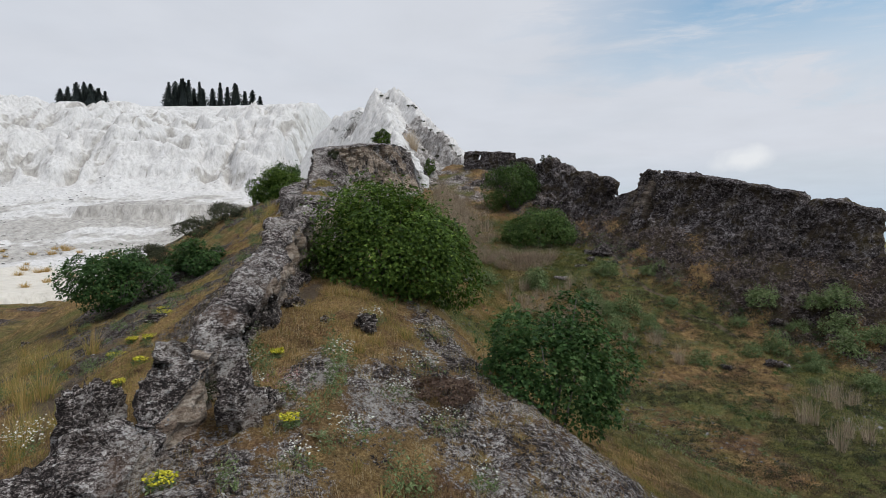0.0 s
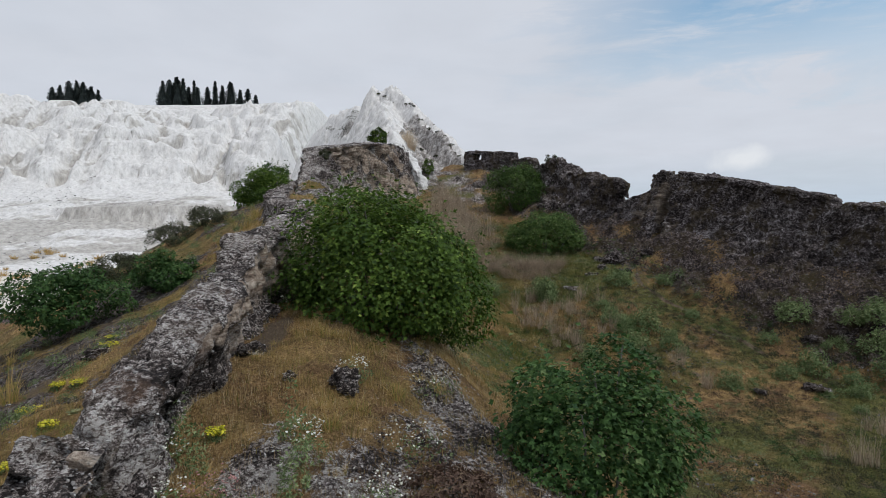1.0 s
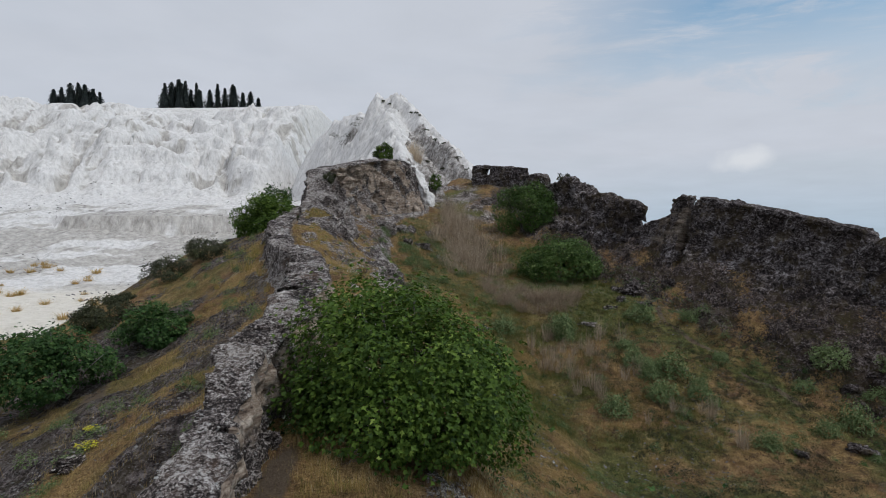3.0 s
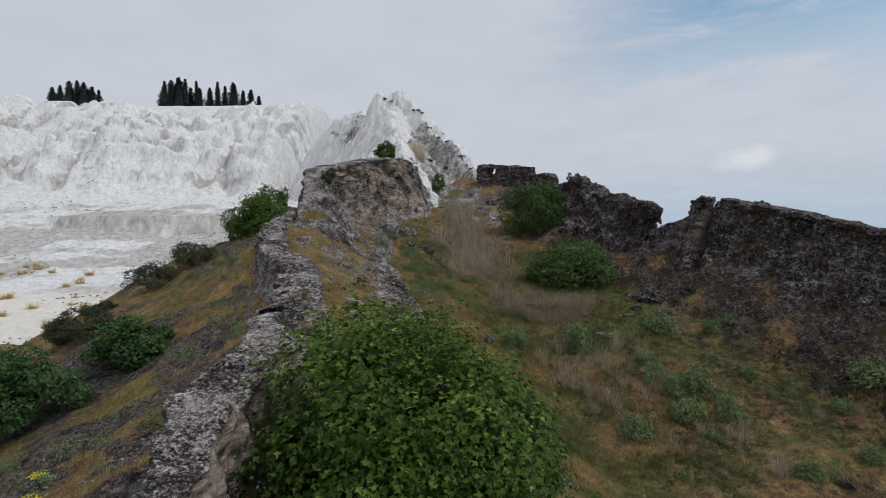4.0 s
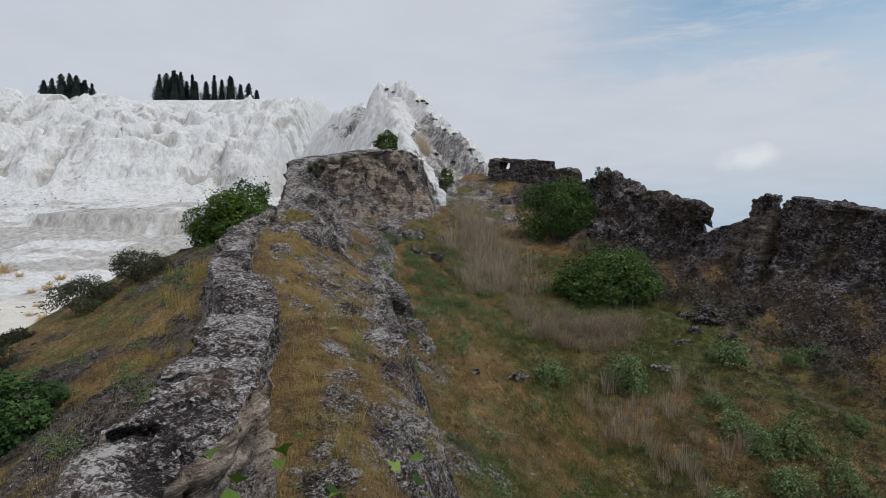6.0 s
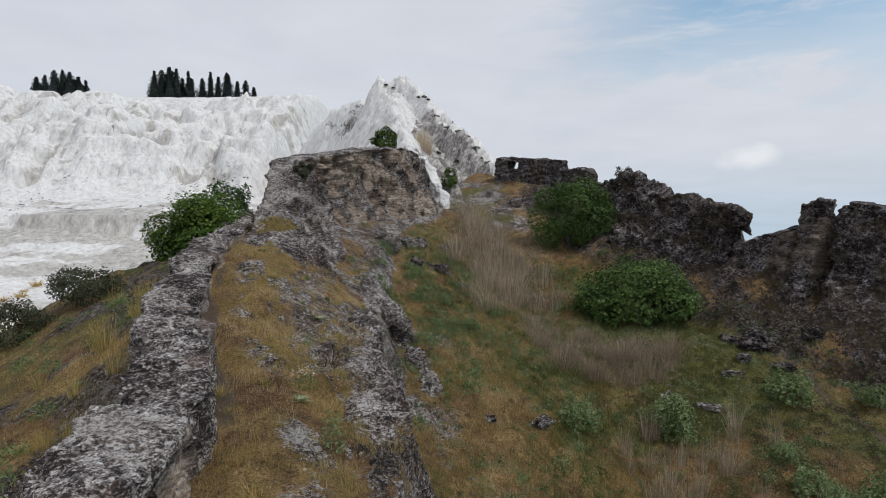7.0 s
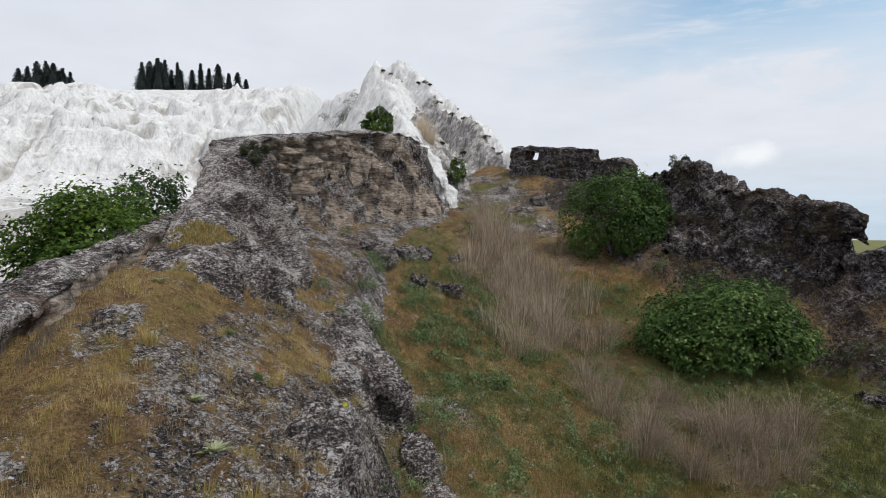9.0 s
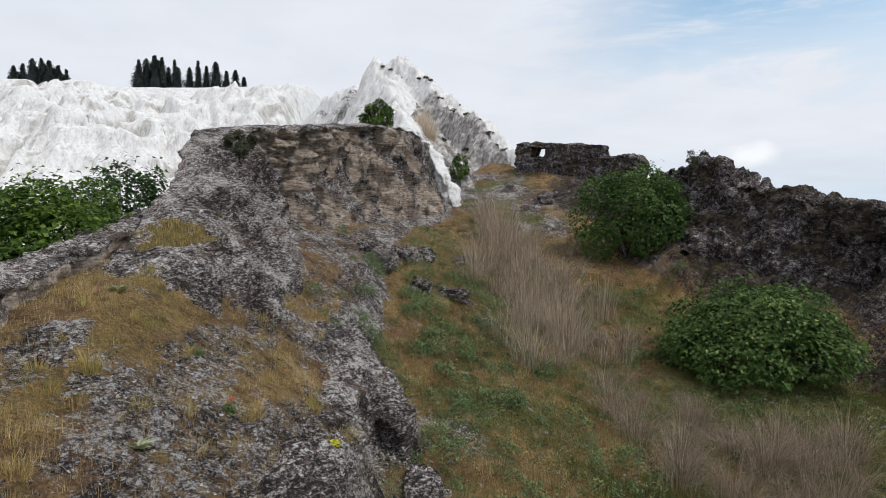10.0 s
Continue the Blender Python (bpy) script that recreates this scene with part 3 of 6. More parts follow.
    # bare earth: the trodden way under the far wall, washes in the reeds
    track_x = curve((28, 19.4), (31, 17.3), (33.75, 15.6), (36.5, 14.2), (38, 13.5), (39.4, 12.85), (40.3, 12.6), (41.3, 12.7), (43, 13.0))(y)
    track = np.abs(x - track_x - 0.12 * np.sin(y * 2.1))
    bare = np.exp(-(track / 0.2) ** 2) * step(30, 33, y) * step(43, 41.5, y) * np.clip(0.95 + 0.7 * n1, 0, 1)
    slope_way = np.abs(x - (-9.4 - (y - 16.5) * 0.325 + 0.3 * np.sin(y * 0.9)))
    bare = np.maximum(bare, np.exp(-(slope_way / 0.5) ** 2) * step(8, 11, y) * step(32, 29, y) * np.clip(0.9 + 0.7 * n1, 0, 1))
    bank = np.exp(-((x - wx - 0.75) / 0.28) ** 2) * step(12, 14, y) * step(42, 36, y)
    bare = np.maximum(bare, bank * (0.8 + 0.8 * vnoise(y * 0.5, 0 * y, seed=45)))
    wash = np.exp(-((x - (3.4 - (y - 52) * 0.24)) / 0.8) ** 2) * step(36, 44, y) * step(70, 64, y) * 0.6
    bare = np.maximum(bare, wash * (0.7 + 0.8 * n1))
    bare = np.maximum(bare, np.clip(fbm(x * 0.9, y * 0.9, octaves=4, seed=44) - 0.3, 0, 1) * (0.35 + 0.35 * valley) * near)
    if rough:
        z = z + near * (0.10 * fbm(x * 0.8, y * 0.8, octaves=3, seed=7) + 0.035 * fbm(x * 4, y * 4, octaves=3, seed=8))
        lumps = fbm(x * 2.2, y * 2.2, octaves=4, gain=0.6, seed=9)
        z = z + near * rock * (0.11 * lumps + 0.07 * np.abs(fbm(x * 5, y * 5, octaves=3, seed=10)))
        ap = apron * near
        ap_on = ap > 0.01
        xa, ya = x[ap_on], y[ap_on]
        z = np.array(z)
        z[ap_on] += ap[ap_on] * (0.7 * fbm(xa * 0.5, ya * 0.5, octaves=5, gain=0.6, seed=12) + 0.45 * np.abs(fbm(xa * 1.5, ya * 1.5, octaves=4, seed=13)) - 0.3 * np.clip(0.45 - cells(xa * 0.45, ya * 0.45, seed=15), 0, 1))
        ledge = cliffy * near
        z = z + ledge * 0.25 * fbm(x * 1.3, y * 1.3, octaves=4, seed=14)
    return z, rock, green, bare


SHEET = {}


def on_sheet(x, y):
    """Height and shares on the built sheet, between its grid lines."""
    xs, ys = SHEET["xs"], SHEET["ys"]
    x, y = np.asarray(x, float), np.asarray(y, float)
    i = np.clip(np.searchsorted(xs, x) - 1, 0, len(xs) - 2)
    j = np.clip(np.searchsorted(ys, y) - 1, 0, len(ys) - 2)
    u, v = (x - xs[i]) / (xs[i + 1] - xs[i]), (y - ys[j]) / (ys[j + 1] - ys[j])
    r = []
    for k in ("z", "rock", "green", "bare"):
        g = SHEET[k]
        r.append(g[i, j] * (1 - u) * (1 - v) + g[i + 1, j] * u * (1 - v) + g[i, j + 1] * (1 - u) * v + g[i + 1, j + 1] * u * v)
    return r


def ground_at(x, y):
    return float(on_sheet(np.array([x]), np.array([y]))[0][0])


def build_ground():
    xs = graded((-3500, -1200, 320), (-1200, -300, 100), (-300, -80, 18), (-80, -40, 2.5), (-40, -16, 0.5), (-16, -9.5, 0.2), (-9.5, 3.6, 0.085), (3.6, 20, 0.17), (20, 32, 0.35), (32, 60, 1.8), (60, 200, 12), (200, 1200, 100), (1200, 3500, 320))
    ys = graded((-3500, -600, 320), (-600, -60, 45), (-60, -10, 3), (-10, 4, 0.5), (4, 30, 0.09), (30, 48, 0.11), (48, 72, 0.22), (72, 100, 0.9), (100, 300, 12), (300, 1200, 90), (1200, 4500, 330))
    X, Y = np.meshgrid(xs, ys, indexing="ij")
    z, rock, green, bare = land(X, Y)
    SHEET.update(xs=xs, ys=ys, z=z, rock=rock, green=green, bare=bare)
    v = np.stack([X, Y, z], -1).reshape(-1, 3)
    dark = step(apron_x(Y) - 1.0, apron_x(Y) + 0.8, X) * step(24, 30, Y) * step(74, 66, Y)
    dark = np.maximum(dark, 0.8 * step(wall_x(Y) - 0.6, wall_x(Y) - 1.6, X) * step(-40, -30, X))
    paint = np.stack([rock, green, bare, 1 - dark], -1).reshape(-1, 4)
    me = mesh_of("ground", v, grid_faces(len(xs), len(ys)), True, paint)
    thing("ground", me, GROUND, "dry grassy hillside with stony patches falling to a wide plain", "ground", "structure")


build_ground()


# ---- the white travertine hillside and its peak ----
HILL = {}


def build_hillside():
    xs = graded((-420, -200, 6), (-200, -110, 1.3), (-110, -24, 0.75), (-24, -12, 1.2))
    ys = graded((24, 60, 1.2), (60, 140, 0.7), (140, 222, 0.6), (222, 420, 9))
    X, Y = np.meshgrid(xs, ys, indexing="ij")
    d = Y + 0.05 * (X + 90) + 5 * fbm(X * 0.02, Y * 0.02, octaves=2, seed=51)
    z = flat_z(d)
    steep = step(140, 152, d) * step(213, 196, d)
    gentle = step(60, 90, d) * step(152, 140, d)
    # draped lobes: scalloped steps one above another, their fronts fluted by dripping water
    warp = 6 * fbm(X * 0.06, Y * 0.06, octaves=3, seed=52)
    lobes = np.abs(fbm((X + warp) * 0.075, Y * 0.04, octaves=4, gain=0.55, seed=53))
    flutes = np.abs(fbm((X + warp) * 0.42, Y * 0.05, octaves=3, gain=0.6, seed=54))
    u = d - 9 * lobes + 9 * fbm(X * 0.035, Y * 0.03, octaves=3, seed=61) - 1.6 * flutes + 1.8
    rise, foot = 0, 0
    for tall, k, sd in ((7.5, 0.62, 62), (3.1, 0.38, 63)):
        q = (u + 2.5 * fbm(X * 0.12, Y * 0.10, octaves=2, seed=sd)) / tall
        f = q - np.floor(q)
        rise = rise + k * (flat_z((np.floor(q) + step(0.0, 0.24, f) * 0.8 + 0.2 * f) * tall))
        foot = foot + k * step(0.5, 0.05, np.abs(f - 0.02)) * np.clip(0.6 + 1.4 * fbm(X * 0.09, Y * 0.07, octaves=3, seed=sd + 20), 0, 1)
    z = z * (1 - steep) + (rise - 2.0 * lobes) * steep
    # round bulging curtains, one hung over another
    sway = 5 * fbm(X * 0.05, Y * 0.05, octaves=3, seed=66)
    big = cells((X + sway + 0.5 * Y) * 0.1, (Y - 0.25 * X + sway) * 0.085, seed=67)
    small = cells((X + sway) * 0.26, (Y + 0.4 * X) * 0.16, seed=68)
    z = z + steep * (4.6 * (0.4 - big ** 2) + 2.2 * (0.35 - small ** 2))
    z = np.where(d > 178, np.minimum(z, 55.9 + 0.2 * fbm(X * 0.1, Y * 0.1, octaves=2, seed=69)), z)
    scallop = fbm(X * 0.05, Y * 0.05, octaves=3, seed=55) * 6 + Y * 0.16
    shelf = scallop - np.floor(scallop)
    z = z + gentle * 0.5 * (step(0, 0.35, shelf) - shelf)
    z = z + gentle * (0.8 * fbm(X * 0.09, Y * 0.09, octaves=5, gain=0.6, seed=56) + 0.3 * np.abs(fbm(X * 0.5, Y * 0.5, octaves=3, seed=57)))
    z = z + 0.12 * fbm(X * 0.3, Y * 0.3, octaves=3, seed=58)
    # a broad round basin with a stepped rim on the lower slope
    r = np.hypot((X + 42) / 19, (Y - 116) / 11)
    z = np.where(r < 1, np.maximum(z, 18.2 - 1.2 * step(0.55, 1, r)), z)
    rr = np.hypot((X + 47) / 26, (Y - 118) / 16)
    z = np.where(rr < 1, np.maximum(z, 16.9 - 0.9 * step(0.75, 1, rr)), z)
    z = z - 30 * step(-45, -33, X) * step(135, 150, Y) - 9 * step(-24, -14, X)
    z = z - 4 * step(50, 45, Y + 0.35 * (X + 32) + 3 * fbm(X * 0.1, Y * 0.1, octaves=3, seed=65))
    HILL.update(xs=xs, ys=ys, z=z)
    # seam, lobes, flutes and foot paint shade into hollows; gentle holds real grey streaks
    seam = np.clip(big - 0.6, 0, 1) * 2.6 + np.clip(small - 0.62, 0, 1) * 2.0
    stain_shade = np.clip(gentle * (0.95 + 1.7 * fbm((0.9 * X + 0.5 * Y) * 0.04, (Y - 0.3 * X) * 0.1, octaves=5, gain=0.65, seed=59)) * step(146, 104, Y + 10 * lobes) + 0.8 * steep * np.clip(1.1 * lobes + 0.9 * flutes - 0.62 + seam + 0.9 * foot, 0, 1), 0, 1)
    rocky = np.clip(fbm(X * 0.16, Y * 0.16, octaves=4, seed=60) - 0.55, 0, 1) * 1.2 * gentle + 0.35 * step(46, 36, Y)
    sandy = step(80, 62, Y) * 0.9
    v = np.stack([X, Y, z], -1).reshape(-1, 3)
    paint = np.stack([stain_shade, np.clip(rocky, 0, 1), sandy, np.ones_like(z)], -1).reshape(-1, 4)
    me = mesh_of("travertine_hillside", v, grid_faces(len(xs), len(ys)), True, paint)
    thing("travertine_hillside", me, WHITE, "white travertine hillside of draped lobes with painted shade and terraces stained grey", "hillside", "structure")


build_hillside()


def roof(x, y, line, left, right, blunt=0.6):
    """Height of a ridge along a line of (x, y, z): falls by left and right, per metre, to either side."""
    best = np.full(np.shape(x), -99.0)
    for (xa, ya, za), (xb, yb, zb) in zip(line, line[1:]):
        dx, dy = xb - xa, yb - ya
        t = np.clip(((x - xa) * dx + (y - ya) * dy) / (dx * dx + dy * dy), 0, 1)
        px, py = x - xa - t * dx, y - ya - t * dy
        side = dx * py - dy * px
        d = np.hypot(px, py)
        d = np.sqrt(d * d + blunt * blunt) - blunt
        best = np.maximum(best, za + (zb - za) * t - d * np.where(side > 0, left, right))
    return best


PEAK = {}


def build_peak():
    xs, ys = graded((-48, -26, 0.7), (-26, 14, 0.28), (14, 30, 1.0)), graded((56, 72, 0.3), (72, 124, 0.32), (124, 170, 1.2))
    X, Y = np.meshgrid(xs, ys, indexing="ij")
    wx = X + 0.9 * fbm(X * 0.15, Y * 0.15, octaves=3, seed=71)
    wy = Y + 0.9 * fbm(X * 0.15, Y * 0.15, octaves=3, seed=72)
    main = roof(wx, wy, [(3.8, 73, 20.2), (2.0, 79, 23.2), (-1.0, 88.5, 27.4), (-3.8, 97, 31.2), (-6.9, 106, 34.9), (-9.0, 110.5, 37.4), (-10.2, 113, 38.5), (-12.4, 114.6, 39.2)], 2.1, 1.25, 0.8)
    tail = roof(wx, wy, [(-14.5, 118, 33.4), (-17.6, 129, 37.6), (-23, 139, 39.0), (-28, 148, 38.6), (-33, 156, 36.0)], 2.0, 0.9, 1.2)
    tail = tail + 2.0 * (0.6 - cells(X * 0.16, Y * 0.13, seed=79))
    spur = roof(wx, wy, [(-11.2, 113.5, 36.8), (-8.2, 92, 29.4), (-6.2, 80, 24.9), (-5.2, 75, 23.2)], 0.75, 1.5, 0.6)
    snout = roof(wx, wy, [(-5.2, 75, 23.2), (-4.2, 71, 21.6), (-2.6, 67.5, 18.4), (-1.6, 64.5, 14.8)], 1.15, 1.7, 0.6)
    spur = np.maximum(spur - 6 * step(76, 72, Y), snout)
    main = np.maximum(main, tail)
    z = np.maximum(main, spur)
    n = fbm(X * 0.35, Y * 0.35, octaves=4, seed=73)
    rib = np.abs(fbm((X + Y * 0.4) * 0.5, (Y - X * 0.4) * 0.16, octaves=4, seed=74))
    flute = np.abs(fbm((X + Y * 0.5) * 1.5, (Y - X * 0.5) * 0.3, octaves=3, seed=76))
    slab = np.abs(fbm((X + 0.55 * Y) * 0.55, (Y - 0.3 * X) * 0.12, octaves=4, gain=0.6, seed=80)) * step(96, 88, Y) * step(-7, -4, X)
    z = z - 0.95 * rib - 0.7 * flute - 1.3 * slab + 0.4 * n + 0.12 * fbm(X * 1.6, Y * 1.6, octaves=3, seed=77) + 0.35 - 5 * step(64.5, 60, Y)
    PEAK.update(xs=xs, ys=ys, z=z)
    # grey crag between spur and ridge, white drapery above and along the spur
    spur_x = curve((64, -1.4), (67.5, -2.6), (71, -4.2), (75, -5.2), (80, -6.0), (92, -6.2), (104, -6.6))(Y)
    crest_x = curve((64, 6), (73, 3.8), (79, 2.0), (88.5, -1.0), (97, -3.8), (106, -6.9), (113, -10.2))(Y)
    crag = np.clip(0.95 + 0.5 * n, 0, 1) * step(-0.3, 0.7, X - spur_x + 0.9 * n) * step(-0.35, -1.0, X - crest_x + 0.45 * n) * step(99, 92, Y + 2 * n)
    crag = np.maximum(crag, step(73, 69, Y) * 0.95)
    cave = np.clip(1.3 + 1.5 * fbm(X * 0.5, Y * 0.5, octaves=3, seed=75), 0, 1) * np.exp(-(((X + 19.4) + 0.9 * (Y - 125)) / 1.1) ** 2 - ((Y - 125) / 3.5) ** 2)
    z = z - 1.6 * cave
    PEAK.update(z=z)
    # shade painted in rib hollows and cave (crag colour too), over patchy stain
    stain_shade = np.clip(0.35 * n + 0.55 * rib - 0.1 + cave, 0, 1)
    v = np.stack([X, Y, z], -1).reshape(-1, 3)
    paint = np.stack([stain_shade, np.clip(crag + cave, 0, 1), 0 * z, np.ones_like(z)], -1).reshape(-1, 4)
    me = mesh_of("travertine_peak", v, grid_faces(len(xs), len(ys)), True, paint)
    thing("travertine_peak", me, WHITE, "sharp white travertine peak above a grey crag", "peak", "structure")


build_peak()


# ---- crusted walls and crags ----
def crag(name, stations, material, label, category, fine=0.08, rough=0.16, bedding=0.06, under=0.0, cap=0.5, seed=0, fresh=0.0, mossy=0.0, ragged=0.12, trail=None, blocks=0.0, carve=None):
    """A rock body swept along stations of (x, y, top, left, right, base_left, base_right, depth[, swell]): top widths and base spreads to either side; swell under 1 rounds the right side out."""
    st = np.array(stations, float)
    leg = np.hypot(np.diff(st[:, 0]), np.diff(st[:, 1]))
    s0 = np.concatenate([[0], np.cumsum(leg)])
    n = max(8, int(s0[-1] / fine))
    s = np.linspace(0, s0[-1], n)
    cols = [curve(*zip(s0, st[:, k]))(s) for k in range(st.shape[1])]
    x, y, top, wl, wr, bl, br, dp = cols[:8]
    swell = cols[8] if st.shape[1] > 8 else 1.6
    if blocks:
        # broken across into blocks that sit a little out of line, with cracks between
        q = s / 1.25 + 0.35 * vnoise(s * 0.7, 0 * s + 4.4, seed=seed + 20)
        k = np.floor(q).astype(np.int64)
        soft = step(0.0, 0.12, q - k)
        jump = lambda sd: lattice((k - 1, 0 * k, 0 * k), sd) * (1 - soft) + lattice((k, 0 * k, 0 * k), sd) * soft
        x = x + blocks * 0.8 * jump(seed + 21)
        top = top + blocks * 0.7 * jump(seed + 22) - blocks * 0.9 * np.exp(-(((q - k) - 0.06) / 0.05) ** 2)
        wl = wl * (1 + 1.2 * blocks * jump(seed + 23))
        wr = wr * (1 + 1.2 * blocks * jump(seed + 24))
    wl = wl * (1 + 0.28 * vnoise(s * 0.9, 0 * s + 1.3, seed=seed + 12))
    wr = wr * (1 + 0.28 * vnoise(s * 1.1, 0 * s + 2.3, seed=seed + 13))
    tx, ty = np.gradient(x), np.gradient(y)
    ln = np.hypot(tx, ty) + 1e-9
    nx, ny = ty / ln, -tx / ln                     # to the right of the way
    e = np.clip(np.minimum(s, s0[-1] - s) / cap, 0, 1) ** 0.5
    top = top + ragged * (fbm(s * 1.1, 0 * s + seed, octaves=4, gain=0.6, seed=seed) + 0.6 * np.round(1.6 * vnoise(s * 0.8, 0 * s + 3.3, seed=seed + 5)) / 1.6)
    # around the section, from the right base over the top to the left base
    rows_r = max(8, int(np.mean(dp) * 1.15 / fine))
    rows_t = max(6, int(np.mean(wl + wr) / fine))
    q = []
    for i in range(rows_r):
        t = i / rows_r
        q.append(("r", t))
    for i in range(rows_t):
        q.append(("t", i / (rows_t - 1)))
    for i in range(rows_r):
        q.append(("l", 1 - (i + 1) / rows_r))
    off, hgt, share = [], [], []
    for side, t in q:
        if side == "t":
            o, h = wr + (-wl - wr) * t, -0.10 * (2 * t - 1) ** 2
        else:
            b, w = (br, wr) if side == "r" else (bl, wl)
            hollow = under * (0.6 + 0.8 * vnoise(s * 0.8, 0 * s + 9.1, seed=seed + 14)) * math.sin(math.pi * min(1, t / 0.9)) * (1 if side == "r" else 0.5)
            o = (w + (b - w) * (1 - t) ** (swell if side == "r" else 1.6) - hollow) * (1 if side == "r" else -1)
            h = -dp * (1 - t) - 0.10
        off.append(o * e)
        hgt.append(h + 0 * s)
        share.append(np.full(n, 1.0 if side == "r" else 0.0))
    off, hgt, share = np.array(off), np.array(hgt), np.array(share)
    endlow = (1 - e) * 0.35
    P = np.stack([x + nx * off, y + ny * off, np.maximum(top + hgt, top + hgt) - endlow * np.ones_like(off)], -1)
    N = -grid_normals(P)
    if np.mean(np.sum(N * (P - np.stack([x, y, top - dp * 0.5], -1)), -1)) < 0:
        N = -N
    a, b, c = P[..., 0], P[..., 1], P[..., 2]
    lump = fbm(a * 1.1, b * 1.1, c * 0.9, octaves=5, gain=0.6, seed=seed + 1)
    drip = np.abs(fbm(a * 2.2, b * 2.2, c * 0.5, octaves=3, seed=seed + 10))
    knob = cells(a * 2.1, b * 2.1, c * 2.6, seed=seed + 2)
    pits = np.clip(0.42 - cells(a * 1.3, b * 1.3, c * 1.7, seed=seed + 3), 0, 1)
    wavy = 0.8 * vnoise(a * 0.7, b * 0.7, 0, seed + 4) + 0.5 * lump
    bed = 0.6 * vnoise(a * 0.5, b * 0.5, c * 5.0 + wavy, seed=seed + 6) + 0.5 * vnoise(a * 0.8, b * 0.8, c * 11.0 + 2 * wavy, seed=seed + 11)
    grit = fbm(a * 6, b * 6, c * 6, octaves=3, seed=seed + 7)
    face = 1 - np.abs(N[..., 2])
    amt = rough * (1.25 * lump + 0.6 * (0.5 - knob) - 0.7 * drip * face) - 1.3 * rough * pits * face + bedding * bed * face + 0.3 * rough * grit
    new_part = fresh * face * share * (0.7 + 0.6 * fbm(a * 0.35, b * 0.35, c * 0.6, octaves=2, seed=seed + 8))
    if carve:
        more, new_part = carve(a, b, c, top[None] - c, face, share)
        amt = amt * (0.3 + 0.7 * face) + more
    P = P + N * amt[..., None]
    moss = mossy * (0.6 + fbm(a * 0.8, b * 0.8, c * 0.8, octaves=3, seed=seed + 9))
    turf = 0 * face
    if trail:
        (ax, ay), (bx, by), half = trail
        t = np.clip(((a - ax) * (bx - ax) + (b - ay) * (by - ay)) / ((bx - ax) ** 2 + (by - ay) ** 2), 0, 1)
        gone = np.hypot(a - ax - t * (bx - ax), b - ay - t * (by - ay)) + 0.9 * lump + 0.3 * fbm(a * 3, b * 3, octaves=3, seed=seed)
        turf = step(half * 1.3, half * 0.5, gone) * step(0.25, 0.6, np.abs(N[..., 2]))
    paint = np.stack([np.clip(new_part, 0, 1), np.clip(moss, 0, 1), turf, 1 + 0 * face], -1).reshape(-1, 4)
    me = mesh_of(name, P.reshape(-1, 3), grid_faces(*off.shape), True, paint)
    return thing(name, me, material, label, category)


def wall_run(y0, y1, n, half=0.5, drop=0.0, lean=0.0):
    """Stations of the channel wall on the ridge between two places along y."""
    r = []
    for y in np.linspace(y0, y1, n):
        r.append((float(wall_x(y)) + lean, y, float(wall_top(y)) - drop, half, half * 0.9, half + 0.55, half + 0.45, float(wall_top(y) - ridge_z(y)) + 0.7 - drop))
    return r


WALLS = []
WALLS.append(crag("channel_wall", [(-4.6, 5.0, 8.9, 1.2, 0.9, 1.9, 1.1, 1.0), (-4.3, 6.2, 9.25, 1.2, 1.0, 1.9, 1.1, 1.1), (-4.0, 7.3, 9.65, 0.7, 0.65, 1.2, 0.8, 1.1), (-3.95, 8.0, 9.8, 0.55, 0.4, 0.9, 0.5, 1.1)], ROCK, "broken crust of grey lichened travertine channel wall", "rock wall", 0.045, 0.2, 0.05, 0.12, 0.5, 100, 0.8, 0.0, 0.3, None, 0.2))
WALLS.append(crag("channel_wall", [(-4.1, 7.8, 9.75, 0.4, 0.35, 0.7, 0.4, 1.0), (-4.0, 8.6, 9.95, 0.4, 0.35, 0.7, 0.4, 1.2), (-3.95, 9.5, 10.2, 0.4, 0.35, 0.7, 0.4, 1.4)], ROCK, "pitted grey travertine channel wall with fallen side", "rock wall", 0.045, 0.2, 0.05, 0.1, 0.4, 110, 1.0, 0.0, 0.22, None, 0.2))
WALLS.append(crag("channel_wall", wall_run(9.3, 17.6, 9, 0.41), ROCK, "grey lichened travertine channel wall with pale broken flank", "rock wall", 0.045, 0.13, 0.09, 0.26, 0.35, 120, 1.0, 0.2, 0.12, None, 0.16))
WALLS.append(crag("channel_wall", wall_run(17.3, 25.6, 9, 0.52), ROCK, "long grey travertine channel wall undercut on one side", "rock wall", 0.045, 0.12, 0.09, 0.3, 0.3, 130, 1.0, 0.2, 0.1, None, 0.14))
WALLS.append(crag("channel_wall", wall_run(25.2, 45.5, 14, 0.56), ROCK, "grey travertine channel wall climbing the ridge", "rock wall", 0.055, 0.105, 0.07, 0.22, 0.4, 140, 0.9, 0.15, 0.08, None, 0.10))
